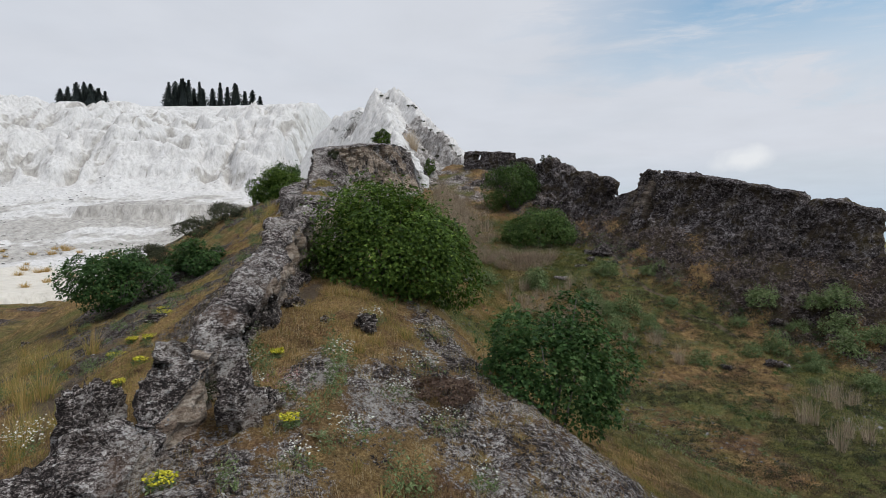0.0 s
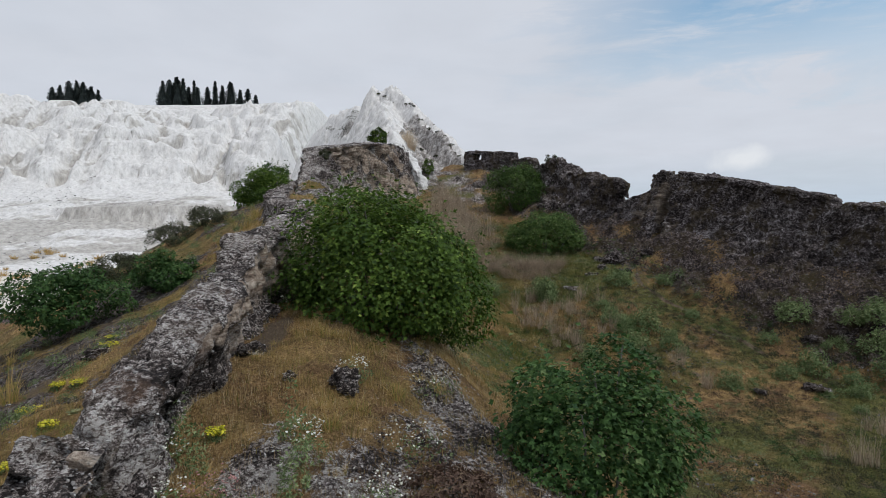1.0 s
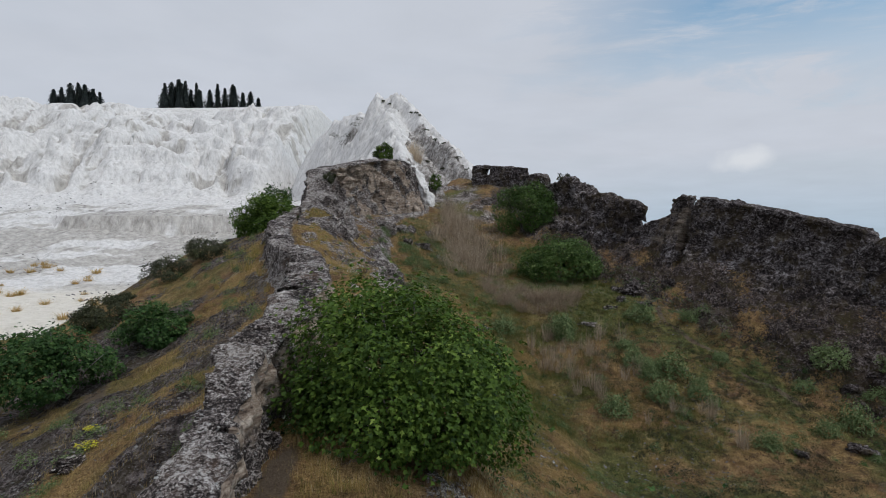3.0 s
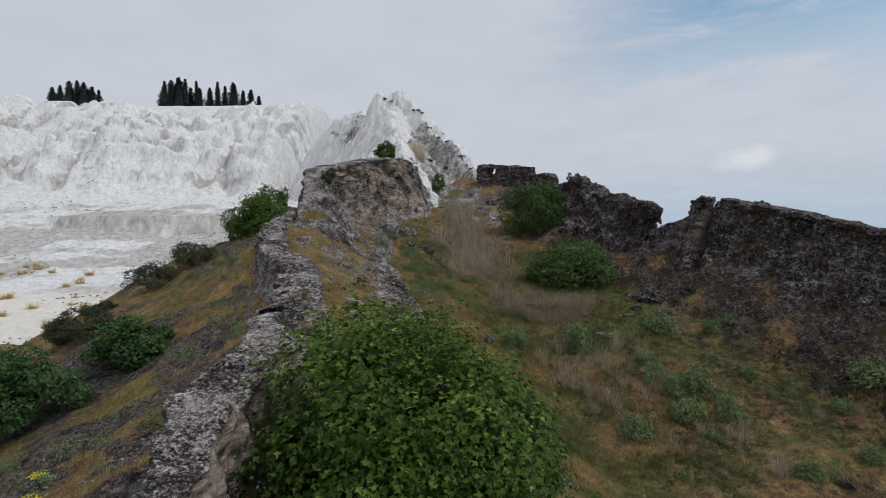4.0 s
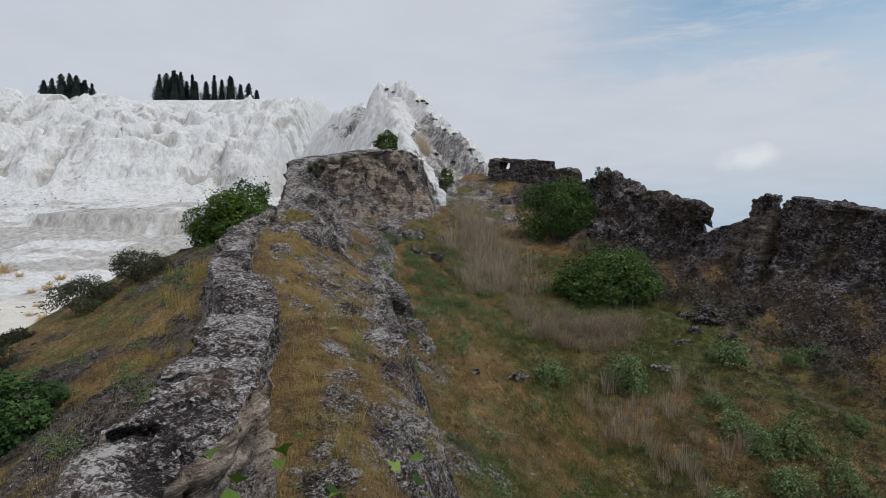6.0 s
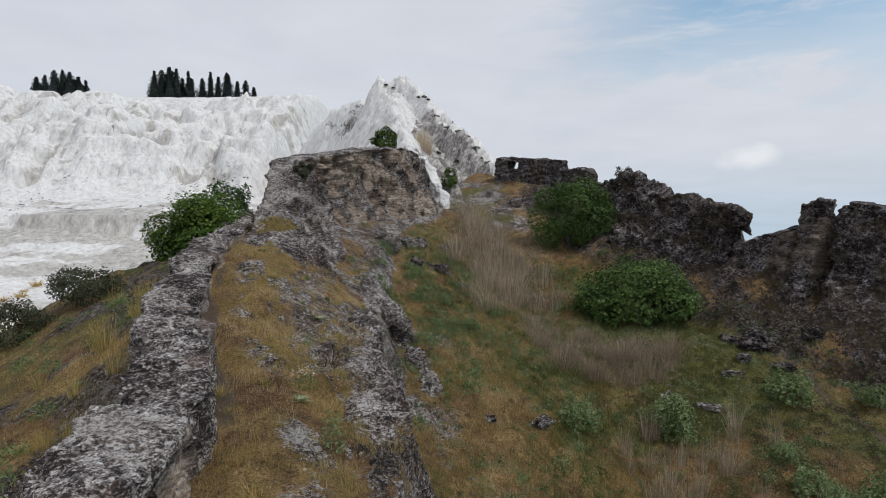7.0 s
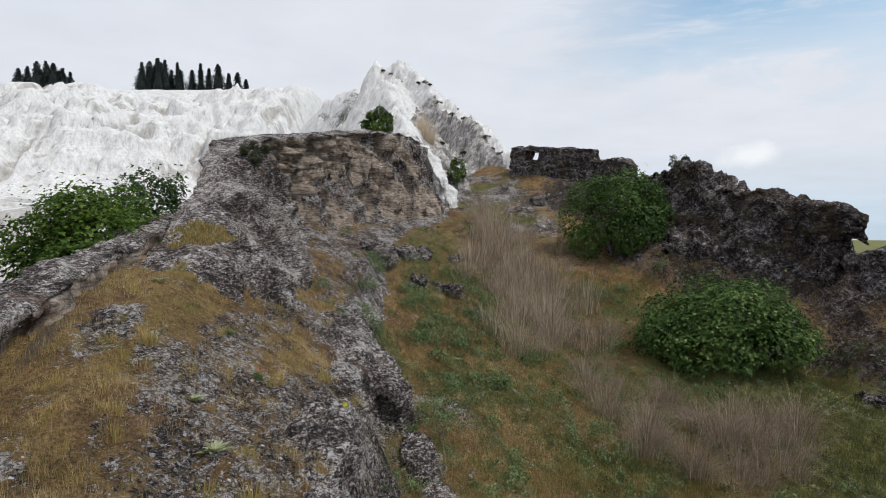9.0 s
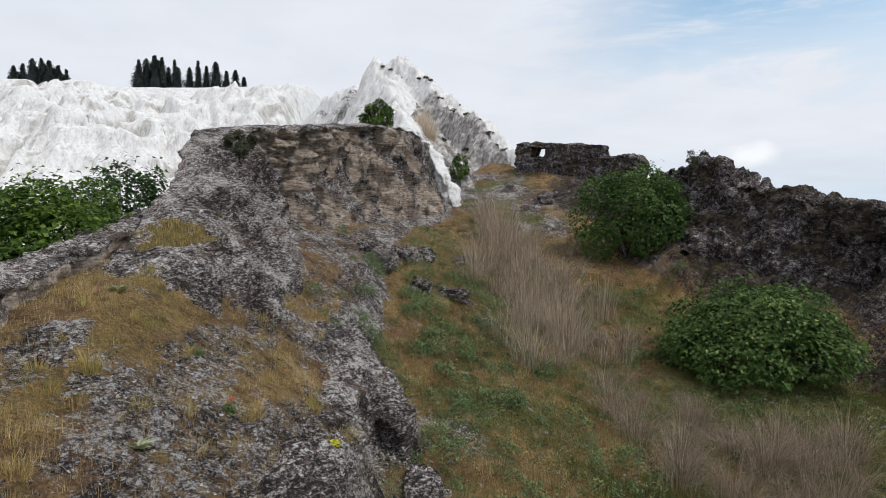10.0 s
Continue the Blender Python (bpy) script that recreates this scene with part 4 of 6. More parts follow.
def head_carve(a, b, c, down, face, share):
    """The ridge's head: a grey striated hump, and behind it a cliff with level beds above and hanging drapery below."""
    cliff = share * step(46.9, 47.8, b + 0.3 * vnoise(c * 0.8, b * 0.3, seed=151))
    n = fbm(b * 0.45, c * 0.7, a * 0.3, octaves=3, seed=152)
    beds = down + 0.12 * n
    ledge = np.abs(((beds * 1.7 + 0.5 * vnoise(b * 0.5, c, seed=153)) % 1.0) - 0.5) * 2
    shelf = np.abs(((beds * 4.6) % 1.0) - 0.5) * 2
    hang = step(1.0, 2.2, down + 1.1 * n + 0.16 * (b - 56))
    drape = np.abs(fbm(b * 0.9, a * 0.9, c * 0.16, octaves=3, gain=0.55, seed=154))
    hollow = np.clip(0.5 - cells(b * 0.55, c * 0.45, a * 0.2, seed=155), 0, 1) * step(1.6, 3.2, down)
    bulge = 0.8 * np.clip(fbm(b * 0.3, c * 0.5, octaves=2, seed=156), -0.5, 1)
    more = cliff * face * (-0.12 + (1 - hang) * (0.2 * ledge + 0.12 * shelf - 0.2 + 0.2 * n) + hang * (1.5 * (0.3 - drape) + bulge * 0.9) - 3.6 * hollow)
    crack = np.abs(fbm(b * 1.1, c * 0.35, a * 0.3, octaves=3, seed=158))
    more = more - cliff * face * 0.5 * step(0.09, 0.0, crack)
    stria = np.abs(fbm((b - c * 0.7) * 1.3, (c + b) * 0.2, a * 0.4, octaves=4, gain=0.6, seed=157))
    under = 0.6 * np.exp(-((b - 47.7) / 0.6) ** 2 - ((down - 4.0) / 0.6) ** 2)
    more = more + share * (1 - cliff) * step(0.15, 0.6, face) * (0.35 - 0.95 * stria - 1.1 * under)
    warm = np.clip(0.85 + 0.9 * n - 0.75 * hang * step(0.25, 0.05, drape) - 0.5 * step(61, 66, b) * hang, 0, 1)
    warm = np.maximum(warm, np.clip(hollow * 4, 0, 0.9))
    return more, np.maximum(cliff * warm, 0.8 * share * under)


KNOB = crag("cliff", [(-8.5, 38.6, 13.7, 0.5, 0.8, 1.6, 2.2, 1.5, 0.9), (-9.0, 42.0, 15.2, 0.6, 1.0, 2.0, 3.1, 2.9, 0.8), (-9.3, 44.8, 16.9, 0.6, 1.0, 2.2, 3.2, 4.2, 0.75), (-9.4, 46.5, 18.0, 0.65, 0.9, 2.6, 2.8, 4.7, 0.8), (-9.5, 47.7, 18.4, 0.8, 0.45, 2.8, 1.4, 4.8, 1.2),
                    (-9.4, 50.2, 18.85, 0.9, 0.7, 3.0, 1.5, 4.6, 2.6), (-8.6, 54, 19.5, 1.0, 0.6, 3.5, 1.6, 4.6, 2.8), (-7.9, 58, 20.2, 1.2, 0.7, 4, 1.9, 5.0, 2.6), (-6.9, 62, 20.8, 1.2, 1.0, 4, 2.5, 5.4, 2.2), (-6.0, 65.4, 21.15, 1.4, 1.0, 4, 3.5, 5.2, 1.2), (-5.4, 68.5, 21.2, 1.2, 0.9, 4, 3.2, 4.6, 1.0)],
     ROCK, "massive grey and cream travertine cliff at the ridge's head", "cliff", 0.07, 0.24, 0.14, 0.1, 0.8, 150, 0.9, 0.0, 0.06, ((-7.9, 38.0), (-8.7, 42.2), 0.34), 0.0, head_carve)


def opened_wall():
    """The low wall with a square opening: pier, sill, lintel and body round a real hole."""
    root = tagged(new("far_wall"), "low dark travertine wall with a square opening", "rock wall")
    root.location = (3.1, 72.6, 18.0)
    bpy.context.view_layer.update()

    def run(name, s0, s1, top, depth, seed):
        st = [(3.1 + 0.757 * s, 72.6 - 0.653 * s, top - 0.1 * s, 0.6, 0.6, 0.7, 0.75, depth) for s in (s0, (s0 + s1) / 2, s1)]
        ob = crag(name, st, DARK_ROCK, "", "", 0.09, 0.10, 0.1, 0.05, 0.15, seed, 0.3, 0.1, 0.03)
        ob.parent = root
        ob.matrix_parent_inverse = root.matrix_world.inverted()
    run("pier", -0.3, 1.3, 21.35, 3.2, 160)
    run("sill", 1.0, 2.6, 20.4, 2.6, 161)
    run("lintel", 0.9, 3.0, 21.42, 0.3, 162)
    run("wall_body", 2.15, 6.8, 21.4, 3.4, 163)


opened_wall()
crag("far_wall", [(7.7, 68.5, 20.0, 0.8, 0.8, 1.0, 1.0, 3.2), (10.0, 66.0, 19.8, 0.8, 0.8, 1.0, 1.0, 3.4)], DARK_ROCK, "rounded block of dark travertine wall", "rock wall", 0.1, 0.16, 0.1, 0.1, 0.6, 165, 0.3, 0.1, 0.08)
crag("far_wall", [(8.8, 61.5, 17.6, 0.8, 0.8, 1.4, 2.2, 3.8), (10.6, 58.6, 18.5, 0.8, 0.8, 1.4, 2.9, 4.4), (12.2, 56.2, 17.5, 0.8, 0.8, 1.2, 2.9, 4.2), (13.6, 54.1, 16.6, 0.7, 0.8, 1.2, 2.8, 4.4), (14.5, 52.6, 16.0, 0.6, 0.7, 0.8, 1.2, 4.4), (14.9, 51.9, 14.9, 0.6, 0.7, 0.8, 1.2, 3.4)],
     DARK_ROCK, "ragged dark travertine wall with jagged overhanging end", "rock wall", 0.085, 0.36, 0.1, 0.1, 0.35, 170, 0.12, 0.15, 0.28)
crag("far_wall", [(13.7, 53.9, 16.7, 0.6, 0.7, 0.6, 0.6, 1.8), (14.5, 52.4, 16.4, 0.6, 0.7, 0.5, 0.5, 1.5), (15.1, 51.4, 16.2, 0.45, 0.5, 0.3, 0.3, 1.0)], DARK_ROCK, "overhanging jagged beak of dark travertine", "rock wall", 0.07, 0.2, 0.12, 0.1, 0.3, 176, 0.2, 0.1, 0.2)
crag("far_wall", [(14.7, 51.9, 14.3, 0.7, 0.8, 1.0, 2.4, 3.2), (15.45, 50.6, 14.6, 0.7, 0.8, 1.0, 2.4, 3.0), (15.9, 49.8, 14.95, 0.7, 0.8, 1.0, 2.4, 3.4), (16.7, 48.7, 15.5, 0.7, 0.8, 1.0, 2.6, 3.4)], DARK_ROCK, "low broken stretch of travertine wall showing brown beds", "rock wall", 0.1, 0.16, 0.18, 0.1, 0.4, 180, 1.0, 0.1, 0.12)
crag("far_wall", [(16.3, 48.7, 16.4, 0.6, 0.7, 0.9, 2.4, 4.6), (17.2, 47.4, 16.9, 0.6, 0.7, 0.9, 2.6, 5.0)], DARK_ROCK, "leaning stack of bedded dark travertine", "rock wall", 0.08, 0.16, 0.2, 0.1, 0.25, 190, 0.8, 0.1, 0.12)
crag("far_wall", [(17.4, 47.3, 16.5, 0.7, 0.7, 1.0, 3.2, 5.4), (20.5, 42.8, 15.4, 0.7, 0.7, 1.0, 3.4, 5.4), (23.7, 38.1, 14.1, 0.7, 0.7, 1.0, 3.2, 5.2)], DARK_ROCK, "long level dark travertine wall crusted with moss", "rock wall", 0.085, 0.27, 0.12, 0.12, 0.3, 200, 0.35, 0.3, 0.06)
crag("far_wall", [(17.7, 47.0, 16.62, 0.85, 0.85, 0.8, 0.8, 0.28), (20.5, 42.8, 15.55, 0.85, 0.85, 0.8, 0.8, 0.28), (23.5, 38.3, 14.3, 0.85, 0.85, 0.8, 0.8, 0.28)], DARK_ROCK, "thin overhanging top bed of the dark travertine wall", "rock wall", 0.08, 0.07, 0.04, 0.0, 0.3, 205, 0.1, 0.2, 0.04)
crag("far_wall", [(23.4, 38.6, 12.9, 0.6, 0.6, 0.9, 1.6, 3.4), (23.95, 37.7, 13.85, 0.7, 0.7, 1.0, 1.8, 4.4), (25.9, 34.7, 13.1, 0.7, 0.7, 1.0, 2.6, 5.0)], DARK_ROCK, "dark end block of travertine wall behind a slit", "rock wall", 0.1, 0.18, 0.14, 0.1, 0.3, 210, 0.3, 0.4, 0.08)

for y0, y1, sd in ((27.5, 32.8, 230), (32.2, 38.4, 240), (38.0, 44.6, 250)):
    crag("rock_ledge", [(float(edge_x(y)) - 0.2, y, ground_at(float(edge_x(y)) - 0.35, y) + 0.1, 0.55, 0.4, 1.1, 0.75, 0.75 + 0.9 * float(step(27, 34, y)) + 0.6, 0.7) for y in np.linspace(y0, y1, 6)], ROCK,
         "grey lichened rock edge breaking down to the valley", "rock edge", 0.05, 0.2, 0.08, 0.2, 0.9, sd, 0.25, 0.0, 0.14)

tagged(KNOB, kind="structure")

for i, line in enumerate((((-6.4, 46.0, 13.9), (-5.4, 44.4, 13.0), (-4.2, 42.2, 12.0), (-3.3, 40.6, 11.3)), ((-5.9, 43.4, 13.1), (-5.0, 42.0, 12.5), (-4.2, 40.6, 12.0)), ((-3.1, 40.4, 10.9), (-2.6, 38.6, 10.3), (-2.2, 36.8, 9.9)))):
    crag("rock_slab", [(x, y, z, 0.5, 0.3, 1.0, 0.5, 0.9) for x, y, z in line], ROCK, "tilted grey rock slab on the flank", "rock slab", 0.06, 0.17, 0.08, 0.12, 0.5, 260 + 10 * i, 0.15, 0.0, 0.12)
crag("white_flow", [(-5.4, 73.0, 22.3, 0.3, 0.35, 0.6, 0.7, 1.0), (-4.6, 70.8, 21.6, 0.22, 0.25, 0.5, 0.6, 1.0), (-3.7, 69.0, 20.7, 0.3, 0.4, 0.6, 0.8, 1.1), (-2.9, 67.7, 19.5, 0.42, 0.5, 0.65, 0.8, 1.1), (-2.35, 66.7, 18.35, 0.3, 0.38, 0.55, 0.7, 1.1), (-2.0, 66.0, 17.35, 0.32, 0.42, 0.55, 0.75, 1.1), (-1.6, 65.2, 16.35, 0.25, 0.4, 0.5, 0.7, 1.1)], WHITE,
     "narrow white travertine flow down the cliff", "rock flow", 0.07, 0.2, 0.06, 0.0, 0.4, 300, 0.5, 0.12, 0.2)

# ---- plants ----
LEAF_V = np.array([(0, 0, 0), (-0.46, 0.42, 0.06), (-0.17, 0.5, 0.0), (0, 1, -0.14), (0.17, 0.5, 0.0), (0.46, 0.42, 0.06)])
LEAF_F = np.array([(0, 2, 1), (0, 3, 2), (0, 4, 3), (0, 5, 4)])
OVAL_V = np.array([(0, 0, 0), (-0.22, 0.5, 0.05), (0, 1, -0.08), (0.22, 0.5, 0.05)])
OVAL_F = np.array([(0, 2, 1), (0, 3, 2)])


def unit(v):
    return v / (np.linalg.norm(v, axis=-1, keepdims=True) + 1e-9)


def leaf_cloud(name, at, out, size, shade, rng, form=(LEAF_V, LEAF_F), droop=0.45, loose=0.6):
    """A mesh of leaves at the points, facing roughly out."""
    n = len(at)
    nrm = unit(out + np.array([0, 0, 0.55]) + loose * rng.normal(size=(n, 3)))
    tip = rng.normal(size=(n, 3)) + out * 0.6 - np.array([0, 0, droop])
    tip = unit(tip - nrm * np.sum(tip * nrm, -1, keepdims=True))
    side = np.cross(tip, nrm)
    V, F = form
    size = np.asarray(size)[:, None, None]
    P = at[:, None, :] + size * (V[None, :, 0:1] * side[:, None] + V[None, :, 1:2] * tip[:, None] + V[None, :, 2:3] * nrm[:, None])
    faces = (F[None] + (np.arange(n) * len(V))[:, None, None]).reshape(-1, 3)
    paint = np.ones((n, len(V), 4))
    paint[..., 0] = shade[:, None]
    return mesh_of(name, P.reshape(-1, 3), faces, False, paint.reshape(-1, 4))


def tube(path, radii, sides=5):
    """A tapered tube along points."""
    path = np.asarray(path, float)
    t = unit(np.gradient(path, axis=0))
    a = unit(np.cross(t, np.array([0.31, 0.17, 0.93])))
    b = np.cross(t, a)
    ang = np.arange(sides) * 2 * math.pi / sides
    ring = path[:, None] + np.asarray(radii)[:, None, None] * (np.cos(ang)[None, :, None] * a[:, None] + np.sin(ang)[None, :, None] * b[:, None])
    n = len(path)
    f = []
    for i in range(n - 1):
        for j in range(sides):
            k = (j + 1) % sides
            f.append((i * sides + j, i * sides + k, (i + 1) * sides + k, (i + 1) * sides + j))
    return ring.reshape(-1, 3), np.array(f)


def shrub(name, label, category, x, y, z, w, d, h, count, leaf, material, seed, bark=None, lobes=18, form=(LEAF_V, LEAF_F), stems=7, skirt=0.06, group=""):
    """A bush: stems from one root, and lobes of leaves of uneven size round them."""
    rng = np.random.default_rng(seed)
    root = tagged(new(name), label, category, group)
    root.location = (x, y, z)
    # lobes over an ellipsoid
    k = np.arange(lobes) + 0.5
    ph, th = np.arccos(1 - 1.45 * k / lobes), math.pi * (1 + 5 ** 0.5) * k
    dirs = np.stack([np.cos(th) * np.sin(ph), np.sin(th) * np.sin(ph), np.cos(ph)], -1)
    dirs = unit(dirs + 0.16 * rng.normal(size=dirs.shape))
    rad = np.array([w / 2, d / 2, h * 0.52])
    size = rng.uniform(0.2, 0.42, lobes)
    cent = dirs * rad * (0.98 - size)[:, None] * rng.uniform(0.76, 1.2, lobes)[:, None] + np.array([0, 0, h * 0.47])
    pick = rng.choice(lobes, count, p=size ** 2 / np.sum(size ** 2))
    v = unit(rng.normal(size=(count, 3)))
    r = rng.uniform(0.5, 1.0, count) ** 0.4
    bump = 1 + 0.22 * vnoise(v[:, 0] * 2.5 + pick * 3.1, v[:, 1] * 2.5, v[:, 2] * 2.5, seed=seed)
    at = cent[pick] + v * (r * bump * size[pick])[:, None] * rad
    stray = rng.random(count) < 0.08
    at = np.where(stray[:, None], at + (v + np.array([0, 0, 0.5])) * 0.17 * rng.random((count, 1)) * rad, at)
    inner = np.linalg.norm((at - np.array([0, 0, h * 0.47])) / rad, axis=-1)
    keep = (at[:, 2] > skirt * h) & (inner > 0.5)
    at, v, pick, inner = at[keep], v[keep], pick[keep], inner[keep]
    out = unit(at - np.array([0, 0, h * 0.25]))
    n = len(at)
    shade = np.clip(0.45 + 0.18 * rng.normal(size=n) + 0.25 * (rng.random(lobes) - 0.5)[pick] + 0.3 * (rng.random(n) < 0.08), 0, 1)
    me = leaf_cloud("foliage", at, out, leaf * rng.uniform(0.6, 1.2, n), shade, rng, form)
    part("foliage", me, material, root, "", "stuff")
    for i in range(stems):
        c = cent[int(i * lobes / stems) % lobes]
        p0 = np.array([0.12 * math.cos(i * 2.4), 0.12 * math.sin(i * 2.4), -0.25])
        t = np.linspace(0, 1, 7)[:, None]
        way = p0 + (c * 1.12 - p0) * t + np.array([0, 0, 0.16 * h]) * t * (1 - t) + 0.05 * rng.normal(size=(7, 3)) * t
        v3, f3 = tube(way, np.linspace(0.035, 0.010, 7) * (0.6 + h * 0.16))
        part("stem", mesh_of("stem", v3, f3), bark or BARK, root)
    return root


def setdown(x, y):
    return ground_at(x, y) - 0.08


shrub("fig_bush", "large round bright green fig bush on the ridge", "bush", -1.4, 16.5, 8.9, 5.1, 4.6, 4.5, 44000, 0.115, FIG_LEAF, 1, lobes=44, stems=12)
shrub("fig_bush", "dark green fig bush below the stony edge", "bush", 2.15, 12.4, 6.3, 3.7, 3.1, 4.55, 21000, 0.115, DARK_LEAF, 2, lobes=20)
shrub("fig_bush", "dark fig bush on the grassy slope", "bush", -13.1, 23.7, 8.15, 4.4, 3.6, 3.3, 12000, 0.14, DARK_LEAF, 3, skirt=-0.02)
shrub("fig_bush", "small dark fig bush on the grassy slope", "bush", -11.3, 27.2, 9.3, 3.2, 2.6, 2.2, 7000, 0.14, DARK_LEAF, 4, lobes=14, skirt=-0.02)
shrub("fig_bush", "green fig bush leaning beside the channel wall", "bush", -11.7, 42.6, 12.4, 4.7, 3.5, 4.2, 18000, 0.15, FIG_LEAF, 5)
shrub("fig_bush", "green fig bush behind the channel wall", "bush", -12.6, 47.5, 13.8, 2.6, 2.6, 3.8, 4000, 0.17, DARK_LEAF, 6, lobes=12)
shrub("fig_bush", "small fresh green fig bush on top of the knob", "bush", -6.6, 64.3, 20.75, 2.3, 2.0, 2.0, 3400, 0.17, FIG_LEAF, 7, lobes=11)
shrub("fig_bush", "tall green fig bush against the dark wall", "bush", 6.9, 58.3, 13.2, 5.9, 5.2, 5.4, 19000, 0.17, MID_LEAF, 8, lobes=22)
shrub("fig_bush", "broad green fig bush among dry reeds", "bush", 7.9, 48.3, 9.3, 6.1, 5.2, 4.7, 25000, 0.16, MID_LEAF, 9, lobes=34, stems=16)

# more bushes
for x, y, w, h, sd in ((-15.4, 36.6, 3.0, 1.7, 21), (-14.0, 38.2, 2.8, 1.7, 22), (-17.0, 35.4, 1.6, 1.0, 23), (-16.2, 32.2, 2.6, 1.9, 24), (-17.6, 33.4, 2.2, 1.3, 28)):
    shrub("olive_shrub", "low dark olive shrub on the crest of the slope", "bush", x, y, setdown(x, y) - 0.3, w, w * 0.8, h, 7000, 0.11, HEATH_LEAF, sd, DARK_BARK, 14, (OVAL_V, OVAL_F), 4, -0.05)
shrub("fig_bush", "small green fig bush beside a white flow", "bush", -1.6, 69.4, 18.2, 1.6, 1.4, 2.1, 1500, 0.17, FIG_LEAF, 26, lobes=9)


# ---- boulders ----
def boulder(x, y, a, b, c, seed, label, material=None, turn=0.0, sink=0.3, z=None):
    """A rough stone, half sunk."""
    nu, nv = 46, 28
    th, ph = np.meshgrid(np.linspace(0, 2 * math.pi, nu), np.linspace(0.02, math.pi - 0.02, nv), indexing="ij")
    v = np.stack([np.cos(th) * np.sin(ph), np.sin(th) * np.sin(ph), np.cos(ph)], -1)
    u = v * 1.3 + seed * 7.7
    q = [u[..., i] for i in range(3)]
    r = 1 + 0.55 * fbm(*q, octaves=5, gain=0.62, seed=seed) + 0.35 * (0.45 - cells(*[w * 1.9 for w in q], seed=seed)) - 0.3 * np.abs(fbm(*[w * 2.2 for w in q], octaves=4, gain=0.6, seed=seed + 3))
    blocky = np.sign(v) * np.abs(v) ** 0.8
    p = blocky * r[..., None] * np.array([a, b, c]) / 2
    paint = np.zeros((nu * nv, 4))
    paint[:, 0] = 0.15
    ob = thing("boulder", mesh_of("boulder", p.reshape(-1, 3), grid_faces(nu, nv), True, paint), material or ROCK, label, "boulder")
    base = ground_at(x, y) if z is None else z
    ob.matrix_world = pose(x, y, base + c * (0.5 - sink), 0, 0, turn)
    return ob


for x, y, a, b, c, sd, label in (
        (-2.95, 8.5, 0.62, 0.6, 0.95, 1, "upright grey lichened boulder among daisies"), (-5.0, 8.3, 0.85, 0.8, 1.5, 2, "tall grey speckled boulder on the slope"),
        (-2.75, 8.95, 0.55, 0.5, 0.5, 3, "grey boulder leaning on a larger one"), (-3.3, 12.9, 0.4, 0.4, 0.3, 4, "small pale stone in dry grass"), (-1.6, 12.1, 0.5, 0.4, 0.4, 5, "dark stone beside white daisies"),
        (-2.4, 12.0, 0.25, 0.2, 0.18, 6, "small pale stone in dry grass"), (-3.55, 15.0, 0.45, 0.4, 0.35, 7, "rounded brownish stone under the wall"),
        (16.6, 29.2, 1.5, 1.2, 0.8, 8, "dark low boulder in the pasture"), (18.9, 33.0, 1.5, 1.1, 0.9, 9, "dark boulder among low shrubs"), (14.0, 28.9, 1.0, 0.8, 0.4, 10, "flat dark stone in the pasture"),
        (10.8, 43.2, 1.1, 0.9, 1.1, 11, "dark upright boulder in grass"), (11.15, 45.1, 1.4, 0.9, 0.8, 12, "pale flat boulder in grass"), (9.9, 42.1, 1.2, 0.8, 0.6, 13, "flat grey stone in grass"),
        (1.4, 37.6, 1.4, 0.8, 0.7, 14, "grey stone outcrop in the turf"), (6.7, 40.5, 1.3, 0.7, 0.7, 15, "grey stone outcrop in the turf"), (-0.4, 36.8, 0.8, 0.6, 0.4, 16, "grey stone in the turf"), (7.8, 40.0, 1.8, 0.7, 0.4, 17, "low rock ledge in the turf"),
        (-5.2, 50.4, 1.6, 1.2, 1.2, 18, "dark rock outcrop under the cliff"), (-4.3, 52.3, 1.6, 1.3, 1.1, 19, "dark rock outcrop under the cliff"), (-3.4, 50.0, 1.5, 1.0, 1.0, 20, "dark rock outcrop in herbs"), (-2.3, 50.2, 1.9, 1.0, 1.0, 21, "dark rock outcrop in herbs"),
        (-1.0, 48.6, 1.0, 0.8, 0.7, 22, "dark stone beside reeds"), (-3.4, 53.2, 1.2, 1.0, 1.0, 23, "dark rock outcrop under the cliff"), (-1.8, 54.4, 1.0, 0.9, 0.9, 24, "pale stone beside reeds"),
        (4.0, 66.0, 2.2, 1.8, 1.6, 25, "large dark boulder below the wall"), (2.4, 65.0, 1.0, 0.9, 0.7, 26, "grey boulder below the wall"), (12.4, 44.6, 3.4, 2.2, 1.5, 27, "broad dark layered rock ledge"), (14.2, 44.2, 2.0, 1.6, 1.3, 28, "dark rock block under the wall"),
        (12.2, 42.6, 1.6, 1.2, 0.9, 29, "dark rock block under the wall"), (-17.0, 24.0, 0.9, 0.7, 0.5, 30, "brown stone on the slope"), (-8.4, 17.3, 0.6, 0.5, 0.3, 31, "flat stone on the slope")):
    k = 1.0 if y < 20 else 0.95 if x < 0 and y > 47 else 0.68
    boulder(x, y, a * k, b * k, c * k, sd, label, DARK_ROCK if "dark" in label and x > 11.5 else ROCK, sd * 41.0, 0.3 if y < 20 else 0.58)

